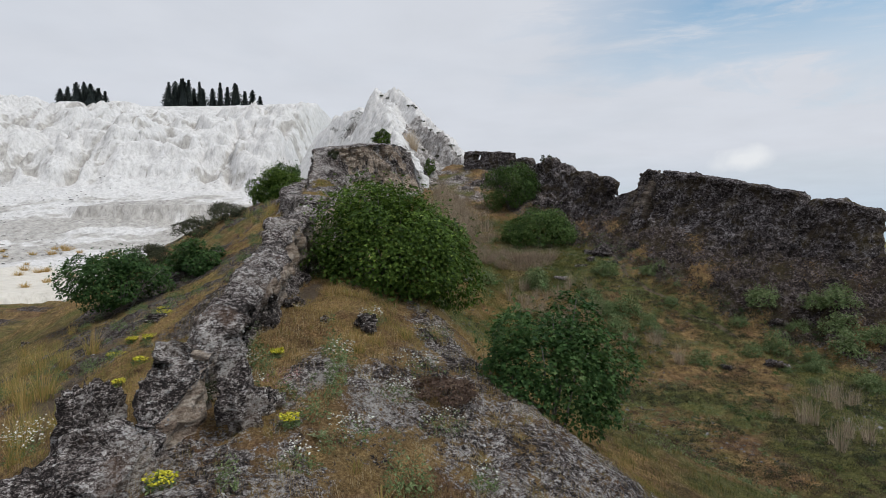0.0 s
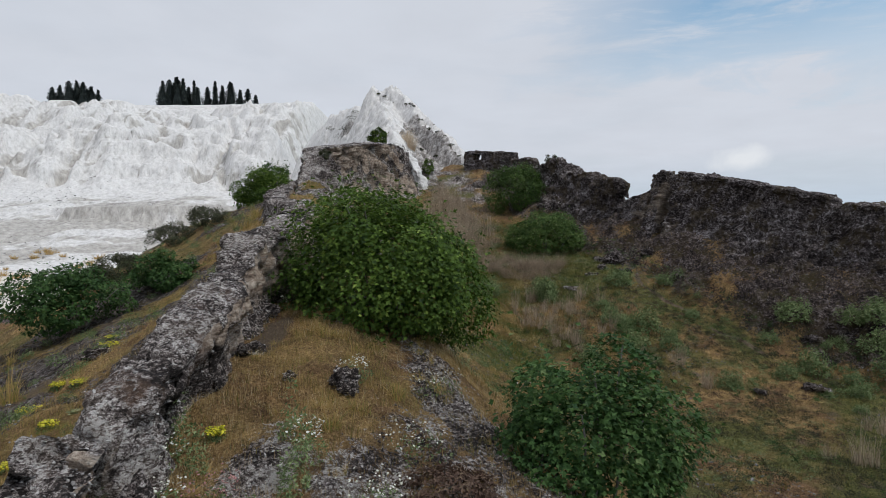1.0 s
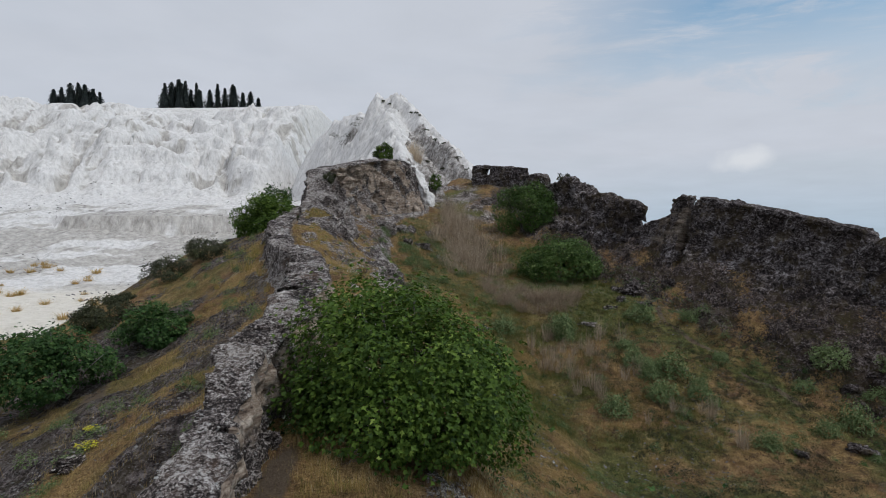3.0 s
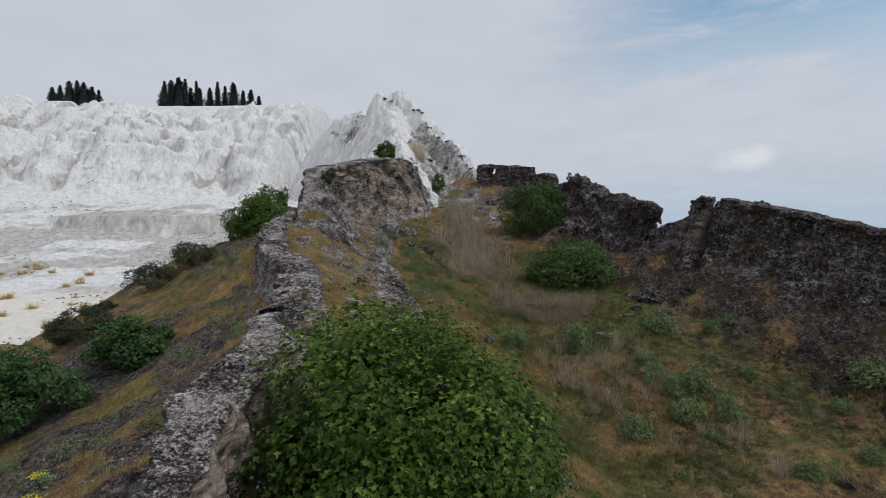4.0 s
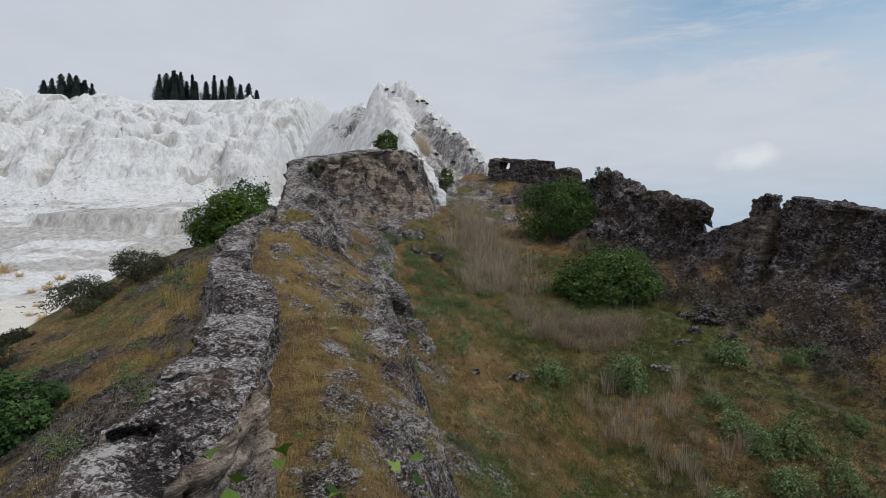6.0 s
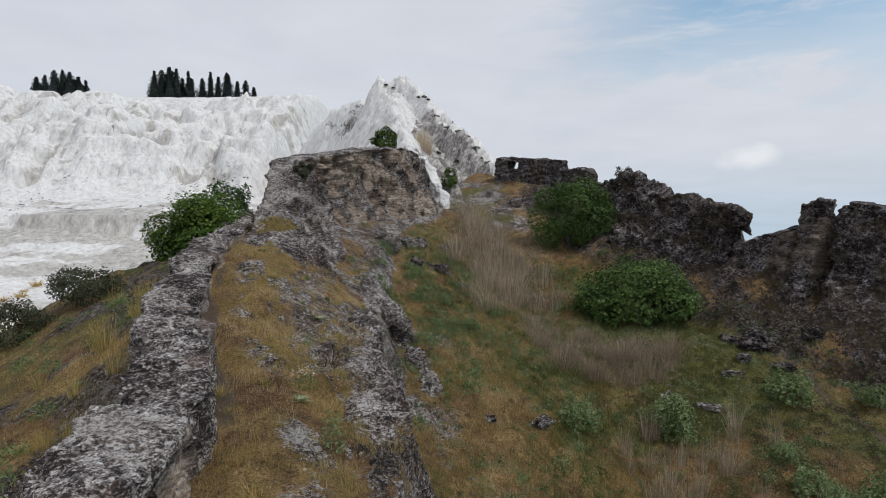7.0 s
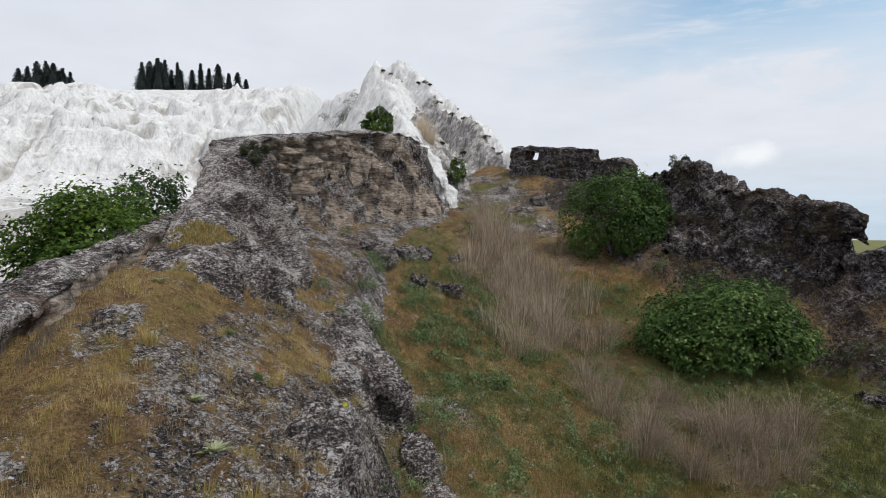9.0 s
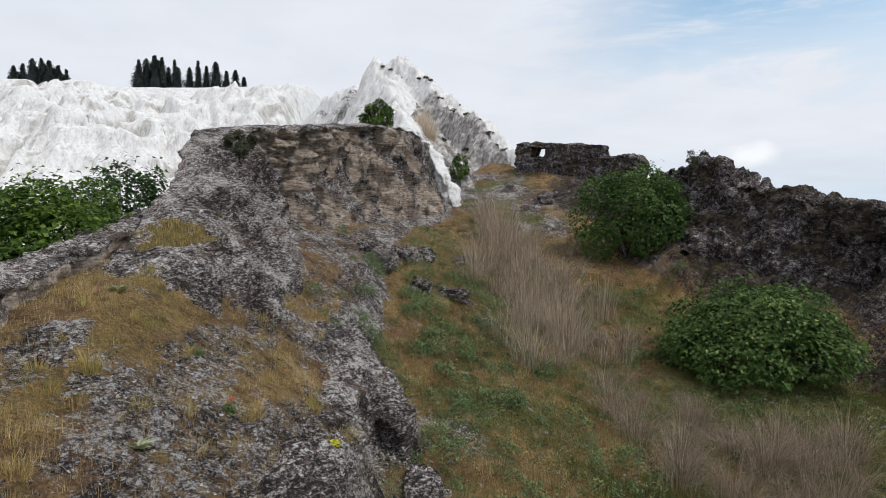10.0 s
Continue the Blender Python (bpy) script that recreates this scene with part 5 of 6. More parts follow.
# ---- loose stone chips ----
def chips(name, label, at, size, seed, lift=0.0, tone=1.0):
    """Flat irregular chips lying on the stony ground."""
    rng = np.random.default_rng(seed)
    n = len(at)
    ang = rng.uniform(0, 2 * math.pi, (n, 1)) + np.arange(5)[None] * 2 * math.pi / 5 + rng.uniform(-0.4, 0.4, (n, 5))
    rad = size[:, None] * rng.uniform(0.5, 1.1, (n, 5))
    tall = size * rng.uniform(0.15, 0.5, n)
    tilt = rng.normal(size=(n, 2)) * 0.25
    ring = np.stack([np.cos(ang) * rad, np.sin(ang) * rad * 0.7, 0 * ang], -1)
    ring[..., 2] = ring[..., 0] * tilt[:, :1] + ring[..., 1] * tilt[:, 1:] - 0.01
    topv = ring * 0.72
    topv[..., 2] = ring[..., 2] + tall[:, None]
    P = np.concatenate([ring, topv], 1) + at[:, None] + np.array([0, 0, lift])
    base = np.array([(0, 1, 6), (0, 6, 5), (1, 2, 7), (1, 7, 6), (2, 3, 8), (2, 8, 7), (3, 4, 9), (3, 9, 8), (4, 0, 5), (4, 5, 9), (5, 6, 7), (5, 7, 8), (5, 8, 9)])
    F = (base[None] + (np.arange(n) * 10)[:, None, None]).reshape(-1, 3)
    paint = np.ones((n, 10, 4))
    paint[..., 0] = np.clip(rng.beta(1.6, 1.8, n) * tone, 0, 1)[:, None]
    me = mesh_of(name, P.reshape(-1, 3), F, False, paint.reshape(-1, 4))
    return thing(name, me, CHIP, label, "stones", "stuff")


def scatter(n, x0, x1, y0, y1, seed):
    rng = np.random.default_rng(seed)
    x, y = rng.uniform(x0, x1, n), rng.uniform(y0, y1, n)
    z, rock, green, bare = on_sheet(x, y)
    return rng, x, y, z, rock, green, bare


rng, x, y, z, rock, green, bare = scatter(150000, -10, 4.5, 4, 46, 501)
keep = rng.random(len(x)) < np.clip((rock - 0.3) * 2.2, 0, 1) * 0.55
sel = np.stack([x, y, z], -1)[keep][:30000]
chips("stone_chips", "grey and white stone chips strewn over the ridge", sel, 0.012 + 0.05 * np.random.default_rng(502).beta(1.3, 4, len(sel)), 503)
rng, x, y, z, rock, green, bare = scatter(60000, 2, 24, 24, 66, 504)
keep = rng.random(len(x)) < np.clip((rock - 0.35) * 2, 0, 1) * 0.4
sel = np.stack([x, y, z], -1)[keep][:3500]
chips("stone_chips", "dark and pale stones strewn below the far wall", sel, 0.02 + 0.10 * np.random.default_rng(505).beta(1.2, 4, len(sel)), 506, 0.0, 0.55)
rng, x, y, z, rock, green, bare = scatter(60000, -20, -4, 8, 46, 507)
keep = rng.random(len(x)) < np.clip((rock - 0.25) * 2, 0, 1) * 0.5
sel = np.stack([x, y, z], -1)[keep][:8000]
chips("stone_chips", "small grey stones strewn over the outer slope", sel, 0.015 + 0.07 * np.random.default_rng(508).beta(1.2, 4, len(sel)), 509, 0.0, 0.5)


def surface_points(ob, n, seed, flat=0.55, near=None):
    """Points on the upward faces of a mesh."""
    me = ob.data
    co = np.empty(len(me.vertices) * 3, np.float32)
    me.vertices.foreach_get("co", co)
    nr = np.empty(len(me.vertices) * 3, np.float32)
    me.vertices.foreach_get("normal", nr)
    co, nr = co.reshape(-1, 3), nr.reshape(-1, 3)
    ok = np.abs(nr[:, 2]) > flat
    if near is not None:
        at = me.color_attributes["mask"]
        c = np.empty(len(me.vertices) * 4, np.float32)
        at.data.foreach_get("color", c)
        ok &= c.reshape(-1, 4)[:, 2] > near
    idx = np.where(ok)[0]
    r = np.random.default_rng(seed)
    return co[r.choice(idx, n)] + r.uniform(-0.05, 0.05, (n, 3)) * np.array([1, 1, 0])


for i, w in enumerate(WALLS):
    p = surface_points(w, (900, 700, 2600, 2600, 3000)[i], 520 + i)
    chips("stone_chips", "pale flakes on the crusted wall", p, 0.012 + 0.04 * np.random.default_rng(530 + i).beta(1.3, 4, len(p)), 540 + i)
p = surface_points(KNOB, 3500, 550)
chips("stone_chips", "pale flakes on the rocky knob", p, 0.02 + 0.06 * np.random.default_rng(551).beta(1.3, 4, len(p)), 552)


# ---- grass ----
def blades(name, label, at, tall, wide, shade, seed, lean=0.45, material=None):
    rng = np.random.default_rng(seed)
    n = len(at)
    a = rng.uniform(0, 2 * math.pi, n)
    b = rng.uniform(0, 2 * math.pi, n)
    side = np.stack([np.cos(a), np.sin(a), 0 * a], -1) * (wide / 2)[:, None]
    tip = np.stack([np.cos(b) * lean * rng.random(n), np.sin(b) * lean * rng.random(n), np.ones(n)], -1) * tall[:, None]
    P = np.stack([at - side, at + side, at + tip], 1)
    P[:, :2, 2] -= 0.02
    paint = np.ones((n, 3, 4))
    paint[..., 0] = np.clip(shade, 0, 1)[:, None]
    me = mesh_of(name, P.reshape(-1, 3), np.arange(n * 3).reshape(-1, 3), False, paint.reshape(-1, 4))
    return thing(name, me, material or GRASS, label, "grass", "stuff")


def field(label, n, x0, x1, y0, y1, tall, wide, seed, most, tone=0.0, thick=1.0, material=None):
    rng, x, y, z, rock, green, bare = scatter(n, x0, x1, y0, y1, seed)
    clump = fbm(x * 1.6, y * 1.6, octaves=3, seed=seed + 1)
    tuft = fbm(x * 6.0, y * 6.0, octaves=2, seed=seed + 2)
    dens = np.clip(1.15 - 1.5 * rock, 0.18, 1) * np.clip(1.05 - 1.3 * bare, 0.03, 1) * np.clip(0.55 + 0.8 * clump + 0.8 * tuft, 0.03, 1) * thick
    keep = np.where(rng.random(n) < dens)[0][:most]
    x, y, z, green, clump, tuft = (q[keep] for q in (x, y, z, green, clump, tuft))
    m = len(x)
    hue = fbm(x * 0.7, y * 0.7, octaves=3, seed=seed + 3)
    shade = 0.60 + tone - 0.62 * green - 0.32 * hue + 0.17 * rng.normal(size=m) + 0.3 * (rng.random(m) < 0.10)
    h = tall * (0.45 + 0.55 * rng.random(m)) * np.clip(0.85 + 0.5 * clump + 0.6 * tuft, 0.3, 1.7)
    blades("grass", label, np.stack([x, y, z], -1), h, wide * (0.6 + 0.8 * rng.random(m)), shade, seed + 4, 0.45, material)


field("dry ochre and green grass along the ridge", 1000000, -10.2, 4.6, 3.5, 46, 0.14, 0.004, 601, 680000, 0.02)
field("green and brown pasture grass in the valley", 560000, -4, 24, 10, 64, 0.13, 0.011, 611, 300000, -0.12, 0.8, PASTURE)
field("soft olive and straw grass below the ridge", 700000, -4.5, 11, 29, 56, 0.18, 0.007, 641, 300000, -0.02, 0.75, PASTURE)
field("brown grass on the outer slope", 200000, -26, -4.5, 6, 62, 0.14, 0.010, 621, 150000, 0.06, 1.0, PASTURE)
p = surface_points(KNOB, 4200, 631, 0.3, 0.5)
p = p + np.random.default_rng(635).uniform(-0.12, 0.12, p.shape) * np.array([1, 1, 0])
blades("grass", "dry grass on the trail up the knob", p, 0.11 * (0.4 + np.random.default_rng(632).random(4200)), np.full(4200, 0.010), 0.42 + 0.2 * np.random.default_rng(633).normal(size=4200), 634)


# ---- reeds and tussocks ----
def clump_mesh(name, n, tall, spread, wide, seed, flop=0.5, segs=4, lo=0.0, hi=1.0):
    """Long arching blades from one root."""
    rng = np.random.default_rng(seed)
    a = rng.uniform(0, 2 * math.pi, n)
    r = spread * 0.35 * np.sqrt(rng.random(n))
    out = np.stack([np.cos(a), np.sin(a), 0 * a], -1)
    h = tall * rng.uniform(0.2, 1.0, n)
    reach = spread * rng.uniform(0.1, 1.0, n) ** 1.5
    bend = flop * rng.random(n) ** 2
    w = wide * rng.uniform(0.6, 1.3, n)
    side = np.stack([-np.sin(a), np.cos(a), 0 * a], -1)
    turn = rng.normal(size=(n, 1)) * 0.7
    side = unit(side + out * turn)
    V = []
    for k in range(segs + 1):
        t = k / segs
        c = out * (r + reach * t ** 1.8)[:, None]
        c[:, 2] = h * (t - bend * t ** 3)
        ww = (w * (1 - t) ** 0.7 / 2)[:, None] * side
        V += [c - ww, c + ww]
    P = np.stack(V, 1)
    k = segs + 1
    F = np.array([(2 * i, 2 * i + 1, 2 * i + 3, 2 * i + 2) for i in range(segs)])
    faces = (F[None] + (np.arange(n) * 2 * k)[:, None, None]).reshape(-1, 4)
    paint = np.ones((n, 2 * k, 4))
    paint[..., 0] = np.clip(lo + (hi - lo) * rng.beta(2, 2, n), 0, 1)[:, None]
    return mesh_of(name, P.reshape(-1, 3), faces, False, paint.reshape(-1, 4))


def planted(name, meshes, material, label, category, group, spots, scale=(0.8, 1.25), seed=0):
    """Copies of a few meshes set down at (x, y) spots, each a thing of its own."""
    rng = np.random.default_rng(seed)
    firsts = []
    for i, (x, y, *k) in enumerate(spots):
        s = rng.uniform(*scale) * (k[0] if k else 1)
        ob = tagged(new(name), label, category, group)
        ob.matrix_world = pose(x, y, ground_at(x, y) - 0.03, 0, 0, rng.uniform(0, 360)) @ Matrix.Diagonal((s, s, s * rng.uniform(0.85, 1.15), 1))
        part("blades" if "blades" in category else "foliage", meshes[i % len(meshes)], material, ob, "", "stuff")
        firsts.append(ob)
    return firsts


def near_spots(spots, each, loose, seed):
    rng = np.random.default_rng(seed)
    return [(x + loose * rng.normal() * (j > 0), y + loose * rng.normal() * (j > 0), *k) for x, y, *k in spots for j in range(each)]


reeds = [clump_mesh("reed_clump", 230, 2.2, 1.5, 0.012, 700 + i, 1.0, 5, 0.0, 1.0) for i in range(4)]
upper = [(0.1, 61.1), (0.6, 57.2), (-0.4, 52.6), (0.9, 53.4), (1.0, 50.4), (1.1, 47.2), (2.7, 53.7), (2.9, 55.7), (1.8, 59.8), (-0.6, 55.2), (1.5, 49.0), (0.2, 58.8), (2.2, 51.6), (3.2, 50.2), (-0.4, 63.0), (1.9, 57.0)]
planted("reed_clump", reeds, REED, "tall clump of dry tan reeds on the slope", "reeds", "dry reeds down the gully", near_spots(upper, 5, 0.85, 71), (0.4, 1.25), 72)
planted("grass_tussock", [clump_mesh("grass_tussock", 200, 0.9, 1.1, 0.013, 705 + i, 0.9, 4, 0.0, 0.7) for i in range(3)], REED, "low arching brown tussock at the foot of reeds", "grass tussock", "brown tussocks under the reeds", near_spots(upper, 3, 0.9, 171), (0.6, 1.2), 172)
lowreed = [clump_mesh("reed_clump", 260, 1.5, 1.5, 0.011, 710 + i, 1.05, 5, 0.0, 0.72) for i in range(4)]
lower = [(2.65, 44.0), (3.9, 42.4), (6.3, 42.8), (6.4, 44.8), (6.9, 43.1), (3.9, 43.1), (5.5, 43.1), (3.3, 46.0), (4.9, 45.5), (3.0, 42.3), (3.4, 43.0), (5.1, 43.9), (5.4, 42.9), (6.4, 43.2), (6.2, 42.3), (2.4, 45.2), (4.2, 44.5), (3.4, 46.2), (7.2, 43.6), (7.6, 42.6), (6.8, 41.7), (5.8, 41.6), (4.4, 41.7), (8.2, 44.2)]
planted("reed_clump", lowreed, REED, "bushy clump of dry pale reeds beside the fig bush", "reeds", "dry reeds down the gully", near_spots(lower, 2, 0.5, 73), (0.4, 1.05), 74)
sparse = [(5.2, 38.3), (6.5, 37.0), (8.4, 38.8), (5.3, 36.4), (5.9, 35.4), (6.8, 34.1), (4.9, 35.6), (7.0, 33.2), (10.0, 32.1), (11.3, 32.1), (4.8, 37.0), (7.3, 36.8), (6.2, 36.2), (13.6, 20.4), (13.8, 22.4), (17.4, 24.6), (14.6, 21.0), (11.8, 29.5), (8.6, 34.8), (16.5, 25.0)]
planted("reed_clump", [clump_mesh("reed_clump", 90, 1.4, 0.65, 0.011, 720 + i, 0.4, 4, 0.1, 0.9) for i in range(3)], REED, "thin clump of dry stalks in the pasture", "reeds", "dry stalks in the pasture", near_spots(sparse, 3, 0.6, 75), (0.7, 1.1), 76)
tuss = [clump_mesh("grass_tussock", 120, 0.9, 0.5, 0.009, 740 + i, 0.5, 4, 0.0, 0.9) for i in range(4)]
left = [(-7.9, 10.9), (-7.2, 10.0), (-6.6, 9.0), (-8.6, 12.0), (-10.5, 14.5), (-9.4, 13.0), (-11.5, 16.8), (-13.7, 19.6), (-12.8, 17.8), (-9.8, 15.2), (-7.6, 9.4), (-8.4, 10.4), (-14.8, 21.6), (-10.1, 34.8), (-10.6, 33.2), (-9.6, 31.6), (-9.0, 29.8), (-8.4, 28.0), (-11.2, 36.4)]
planted("grass_tussock", tuss, GRASS, "tall straw-coloured grass tussock on the slope", "grass tussock", "grass tussocks on the slope", near_spots(left, 3, 0.5, 78), (0.55, 1.15), 79)
ridge_tuss = [(-1.6, 11.0), (-0.8, 12.4), (-4.3, 22.6), (-4.9, 28.6), (-3.5, 31.0), (-2.9, 29.4), (-4.5, 33.6), (-5.3, 37.0), (-4.6, 38.4), (-4.9, 39.2), (-6.9, 36.0), (-3.2, 33.8), (-2.9, 22.2), (-3.8, 9.1)]
planted("grass_tussock", [clump_mesh("grass_tussock", 90, 0.36, 0.3, 0.009, 750 + i, 0.5, 3, 0.0, 0.8) for i in range(3)], GRASS, "small green and straw grass tussock on the ridge", "grass tussock", "grass tussocks on the ridge", ridge_tuss, (0.8, 1.4), 80)


# ---- herbs and low shrubs ----
def herb_mesh(name, n, wide, tall, leaf, seed, lo=0.0, hi=1.0, form=(OVAL_V, OVAL_F)):
    rng = np.random.default_rng(seed)
    v = unit(rng.normal(size=(n, 3)))
    v[:, 2] = np.abs(v[:, 2])
    lump = 1 + 0.45 * vnoise(v[:, 0] * 2.2 + seed, v[:, 1] * 2.2, v[:, 2] * 2.2, seed=seed)
    at = v * (rng.uniform(0.35, 1, n) ** 0.5 * lump)[:, None] * np.array([wide / 2, wide / 2, tall])
    shade = np.clip(lo + (hi - lo) * rng.beta(2, 2, n), 0, 1)
    return leaf_cloud(name, at, v, leaf * rng.uniform(0.6, 1.3, n), shade, rng, form, 0.1, 0.8)


herbs = [herb_mesh("low_shrub", 1500, 1.0, 0.68, 0.085, 800 + i, 0.15, 1.0) for i in range(4)]
known = [(9.9, 34.9), (20.7, 32.9), (19.6, 32.4), (22.0, 29.9, 1.4), (13.0, 29.6), (18.6, 34.2, 1.3), (21.6, 32.3, 1.5), (19.3, 26.4), (20.3, 29.4), (18.9, 29.9), (6.1, 38.5), (10.0, 35.7), (7.4, 32.3), (2.8, 38.3, 1.2), (6.2, 38.8, 1.1), (9.4, 37.4),
         (9.4, 36.0), (9.9, 35.2), (11.0, 35.2, 1.2), (9.8, 33.3), (11.8, 33.5), (11.2, 40.4, 1.5), (13.8, 39.7), (14.0, 36.2, 0.7), (17.6, 31.0), (16.0, 30.4, 0.8), (18.2, 28.6), (17.2, 27.2, 0.7), (21.0, 31.0, 1.3), (16.9, 33.6, 0.8)]
planted("low_shrub", herbs, SHRUB_LEAF, "low green leafy shrub in the pasture", "shrub", "low shrubs in the valley", known, (0.95, 1.6), 81)
rng = np.random.default_rng(82)
small = [clump for clump in [(float(rng.uniform(-3.5, 20)), float(rng.uniform(26, 58))) for _ in range(150)] if float(apron_x(clump[1])) + 1.0 > clump[0] > float(edge_x(clump[1])) + 1.2]
planted("herb", [herb_mesh("herb", 260, 0.5, 0.28, 0.06, 820 + i) for i in range(4)], SHRUB_LEAF, "small green herb in the turf", "herb", "herbs in the valley turf", small, (0.75, 1.7), 83)
hx, hy = rng.uniform(-4, 21, 16000), rng.uniform(16, 60, 16000)
ok = (hx > edge_x(hy) + 0.7) & (hx < apron_x(hy) + 1.5) & (fbm(hx * 0.35, hy * 0.35, octaves=3, seed=99) > 0.02)
hx, hy = hx[ok][:4200], hy[ok][:4200]
each = 24
cx, cy = np.repeat(hx, each), np.repeat(hy, each)
wide = np.repeat(rng.uniform(0.08, 0.30, len(hx)) * (1 + 0.4 * step(5, 1, hx) * step(38, 41, hy)), each)
v = unit(rng.normal(size=(len(cx), 3)))
v[:, 2] = np.abs(v[:, 2])
at = np.stack([cx, cy, on_sheet(cx, cy)[0]], -1) + v * (wide * rng.uniform(0.3, 1, len(cx)))[:, None]
tone = np.repeat(rng.uniform(0.1, 0.95, len(hx)), each) + 0.2 * rng.random(len(cx))
thing("herbs", leaf_cloud("herbs", at, v, 0.055 * rng.uniform(0.6, 1.3, len(cx)), tone, rng, (OVAL_V, OVAL_F), 0.1, 0.8), SHRUB_LEAF, "tiny green herbs sprinkled through the valley turf", "herbs", "stuff")
def sprinkle(label, n, each, x0, x1, y0, y1, wide, leaf, material, seed, spread=0.35, cut=0.0, squat=1.0):
    """Tiny leafy clumps, in drifts, between the ridge's edge and the far wall."""
    rng = np.random.default_rng(seed)
    px, py = rng.uniform(x0, x1, n * 5), rng.uniform(y0, y1, n * 5)
    ok = (px > edge_x(py) + 0.9) & (px < apron_x(py) + 2.0) & (fbm(px * spread, py * spread, octaves=3, seed=seed) > cut)
    px, py = px[ok][:n], py[ok][:n]
    cx, cy = np.repeat(px, each), np.repeat(py, each)
    w = np.repeat(rng.uniform(wide * 0.4, wide, len(px)), each)
    v = unit(rng.normal(size=(len(cx), 3)))
    v[:, 2] = np.abs(v[:, 2]) * squat
    at = np.stack([cx, cy, on_sheet(cx, cy)[0]], -1) + v * (w * rng.uniform(0.3, 1, len(cx)))[:, None]
    tone = np.clip(np.repeat(rng.uniform(0, 0.8, len(px)), each) + 0.25 * rng.random(len(cx)), 0, 1)
    thing("herbs", leaf_cloud("herbs", at, v, leaf * rng.uniform(0.6, 1.3, len(cx)), tone, rng, (OVAL_V, OVAL_F), 0.1, 0.8), material, label, "herbs", "stuff")


sprinkle("dark green herbs in drifts through the pasture", 650, 46, -4, 23, 18, 60, 0.34, 0.07, DARK_LEAF, 402, 0.3, 0.08)
sprinkle("dull olive cushions dotting the turf", 1500, 40, -4, 24, 18, 62, 0.26, 0.055, HEATH_LEAF, 403, 0.45, 0.0)
sprinkle("low dark heath and withered tufts across the lower pasture", 2300, 40, 7, 24, 16, 40, 0.36, 0.06, HEATH_LEAF, 409, 0.5, -0.12, 0.7)
sprinkle("rust brown withered herbs across the lower pasture", 1500, 34, 5, 24, 16, 42, 0.32, 0.055, BROWN_TWIG, 410, 0.5, -0.05, 0.6)
sprinkle("blue-green feathery herbs below the cliff", 380, 60, -4, 4, 37, 56, 0.36, 0.07, SHRUB_LEAF, 404, 0.5, -0.1)
rng, x, y, z, rock, green, bare = scatter(40000, -4, 23, 18, 62, 405)
keep = (x > edge_x(y) + 0.8) & (x < apron_x(y) + 1.5) & (fbm(x * 0.4, y * 0.4, octaves=4, seed=406) > 0.18)
sel = np.stack([x, y, z], -1)[keep][:5200]
chips("stone_chips", "grey stones lying in the valley turf", sel, 0.03 + 0.13 * np.random.default_rng(407).beta(1.0, 5, len(sel)), 408, 0.0, 0.7)
gully = [(-4.4, 43.9), (-3.1, 46.7), (-4.3, 44.8), (0.2, 47.0, 1.2), (-1.0, 48.2), (-1.4, 41.6), (-3.9, 44.6), (4.0, 53.3, 1.3), (-5.2, 49.6), (-4.3, 50.9), (-2.4, 47.4), (-2.8, 41.9), (1.2, 42.9), (-2.6, 48.8), (-3.6, 47.8), (-1.8, 46.0), (-2.2, 52.0), (-3.2, 51.4), (-1.2, 51.0), (-4.8, 47.4), (-0.6, 44.4), (-2.0, 43.6)]
planted("herb", [herb_mesh("herb", 420, 0.75, 0.42, 0.06, 830 + i) for i in range(3)], SHRUB_LEAF, "bushy green herb below the cliff", "herb", "herbs below the cliff", near_spots(gully, 5, 0.7, 84), (0.5, 1.25), 85)
planted("weed", [herb_mesh("weed", 300, 0.4, 0.5, 0.05, 840 + i, 0.3, 1.0) for i in range(3)], SHRUB_LEAF, "fresh green weed on the stony ridge", "weed", "weeds on the ridge", [(-1.8, 9.8, 1.2), (-1.75, 9.3), (-3.3, 10.4), (-3.0, 10.0), (-0.6, 7.5, 1.4), (-1.9, 8.6), (-1.6, 8.0, 0.8), (-0.3, 7.7), (-2.0, 10.6), (-2.6, 7.0), (-4.2, 22.7), (-4.4, 23.2, 0.8), (-3.4, 27.0), (-4.9, 31.8)], (0.7, 1.2), 86)


rng = np.random.default_rng(88)
slope = [(float(wall_x(y)) - float(rng.uniform(1.2, 9.0)), y) for y in rng.uniform(9, 44, 110)]
planted("herb", [herb_mesh("herb", 300, 0.55, 0.32, 0.055, 860 + i) for i in range(3)], SHRUB_LEAF, "small olive green herb on the outer slope", "herb", "herbs on the outer slope", slope, (0.5, 1.3), 89)


def rosette_mesh(seed):
    rng = np.random.default_rng(seed)
    n = 22
    a = np.arange(n) * 2.4
    out = np.stack([np.cos(a), np.sin(a), 0.35 + 0.9 * np.arange(n) / n], -1)
    V = np.array([(0, 0, 0), (-0.16, 0.55, 0.06), (0, 1, -0.1), (0.16, 0.55, 0.06)])
    d = unit(out)
    side = unit(np.cross(d, np.array([0, 0, 1.0])))
    up = np.cross(side, d)
    L = (0.24 * (1 - 0.5 * np.arange(n) / n))[:, None, None]
    P = L * (V[None, :, 0:1] * side[:, None] + V[None, :, 1:2] * d[:, None] + V[None, :, 2:3] * up[:, None])
    F = (np.array([(0, 2, 1), (0, 3, 2)])[None] + (np.arange(n) * 4)[:, None, None]).reshape(-1, 3)
    paint = np.ones((n, 4, 4))
    paint[..., 0] = rng.random(n)[:, None]
    return mesh_of("mullein_rosette", P.reshape(-1, 3), F, False, paint.reshape(-1, 4))


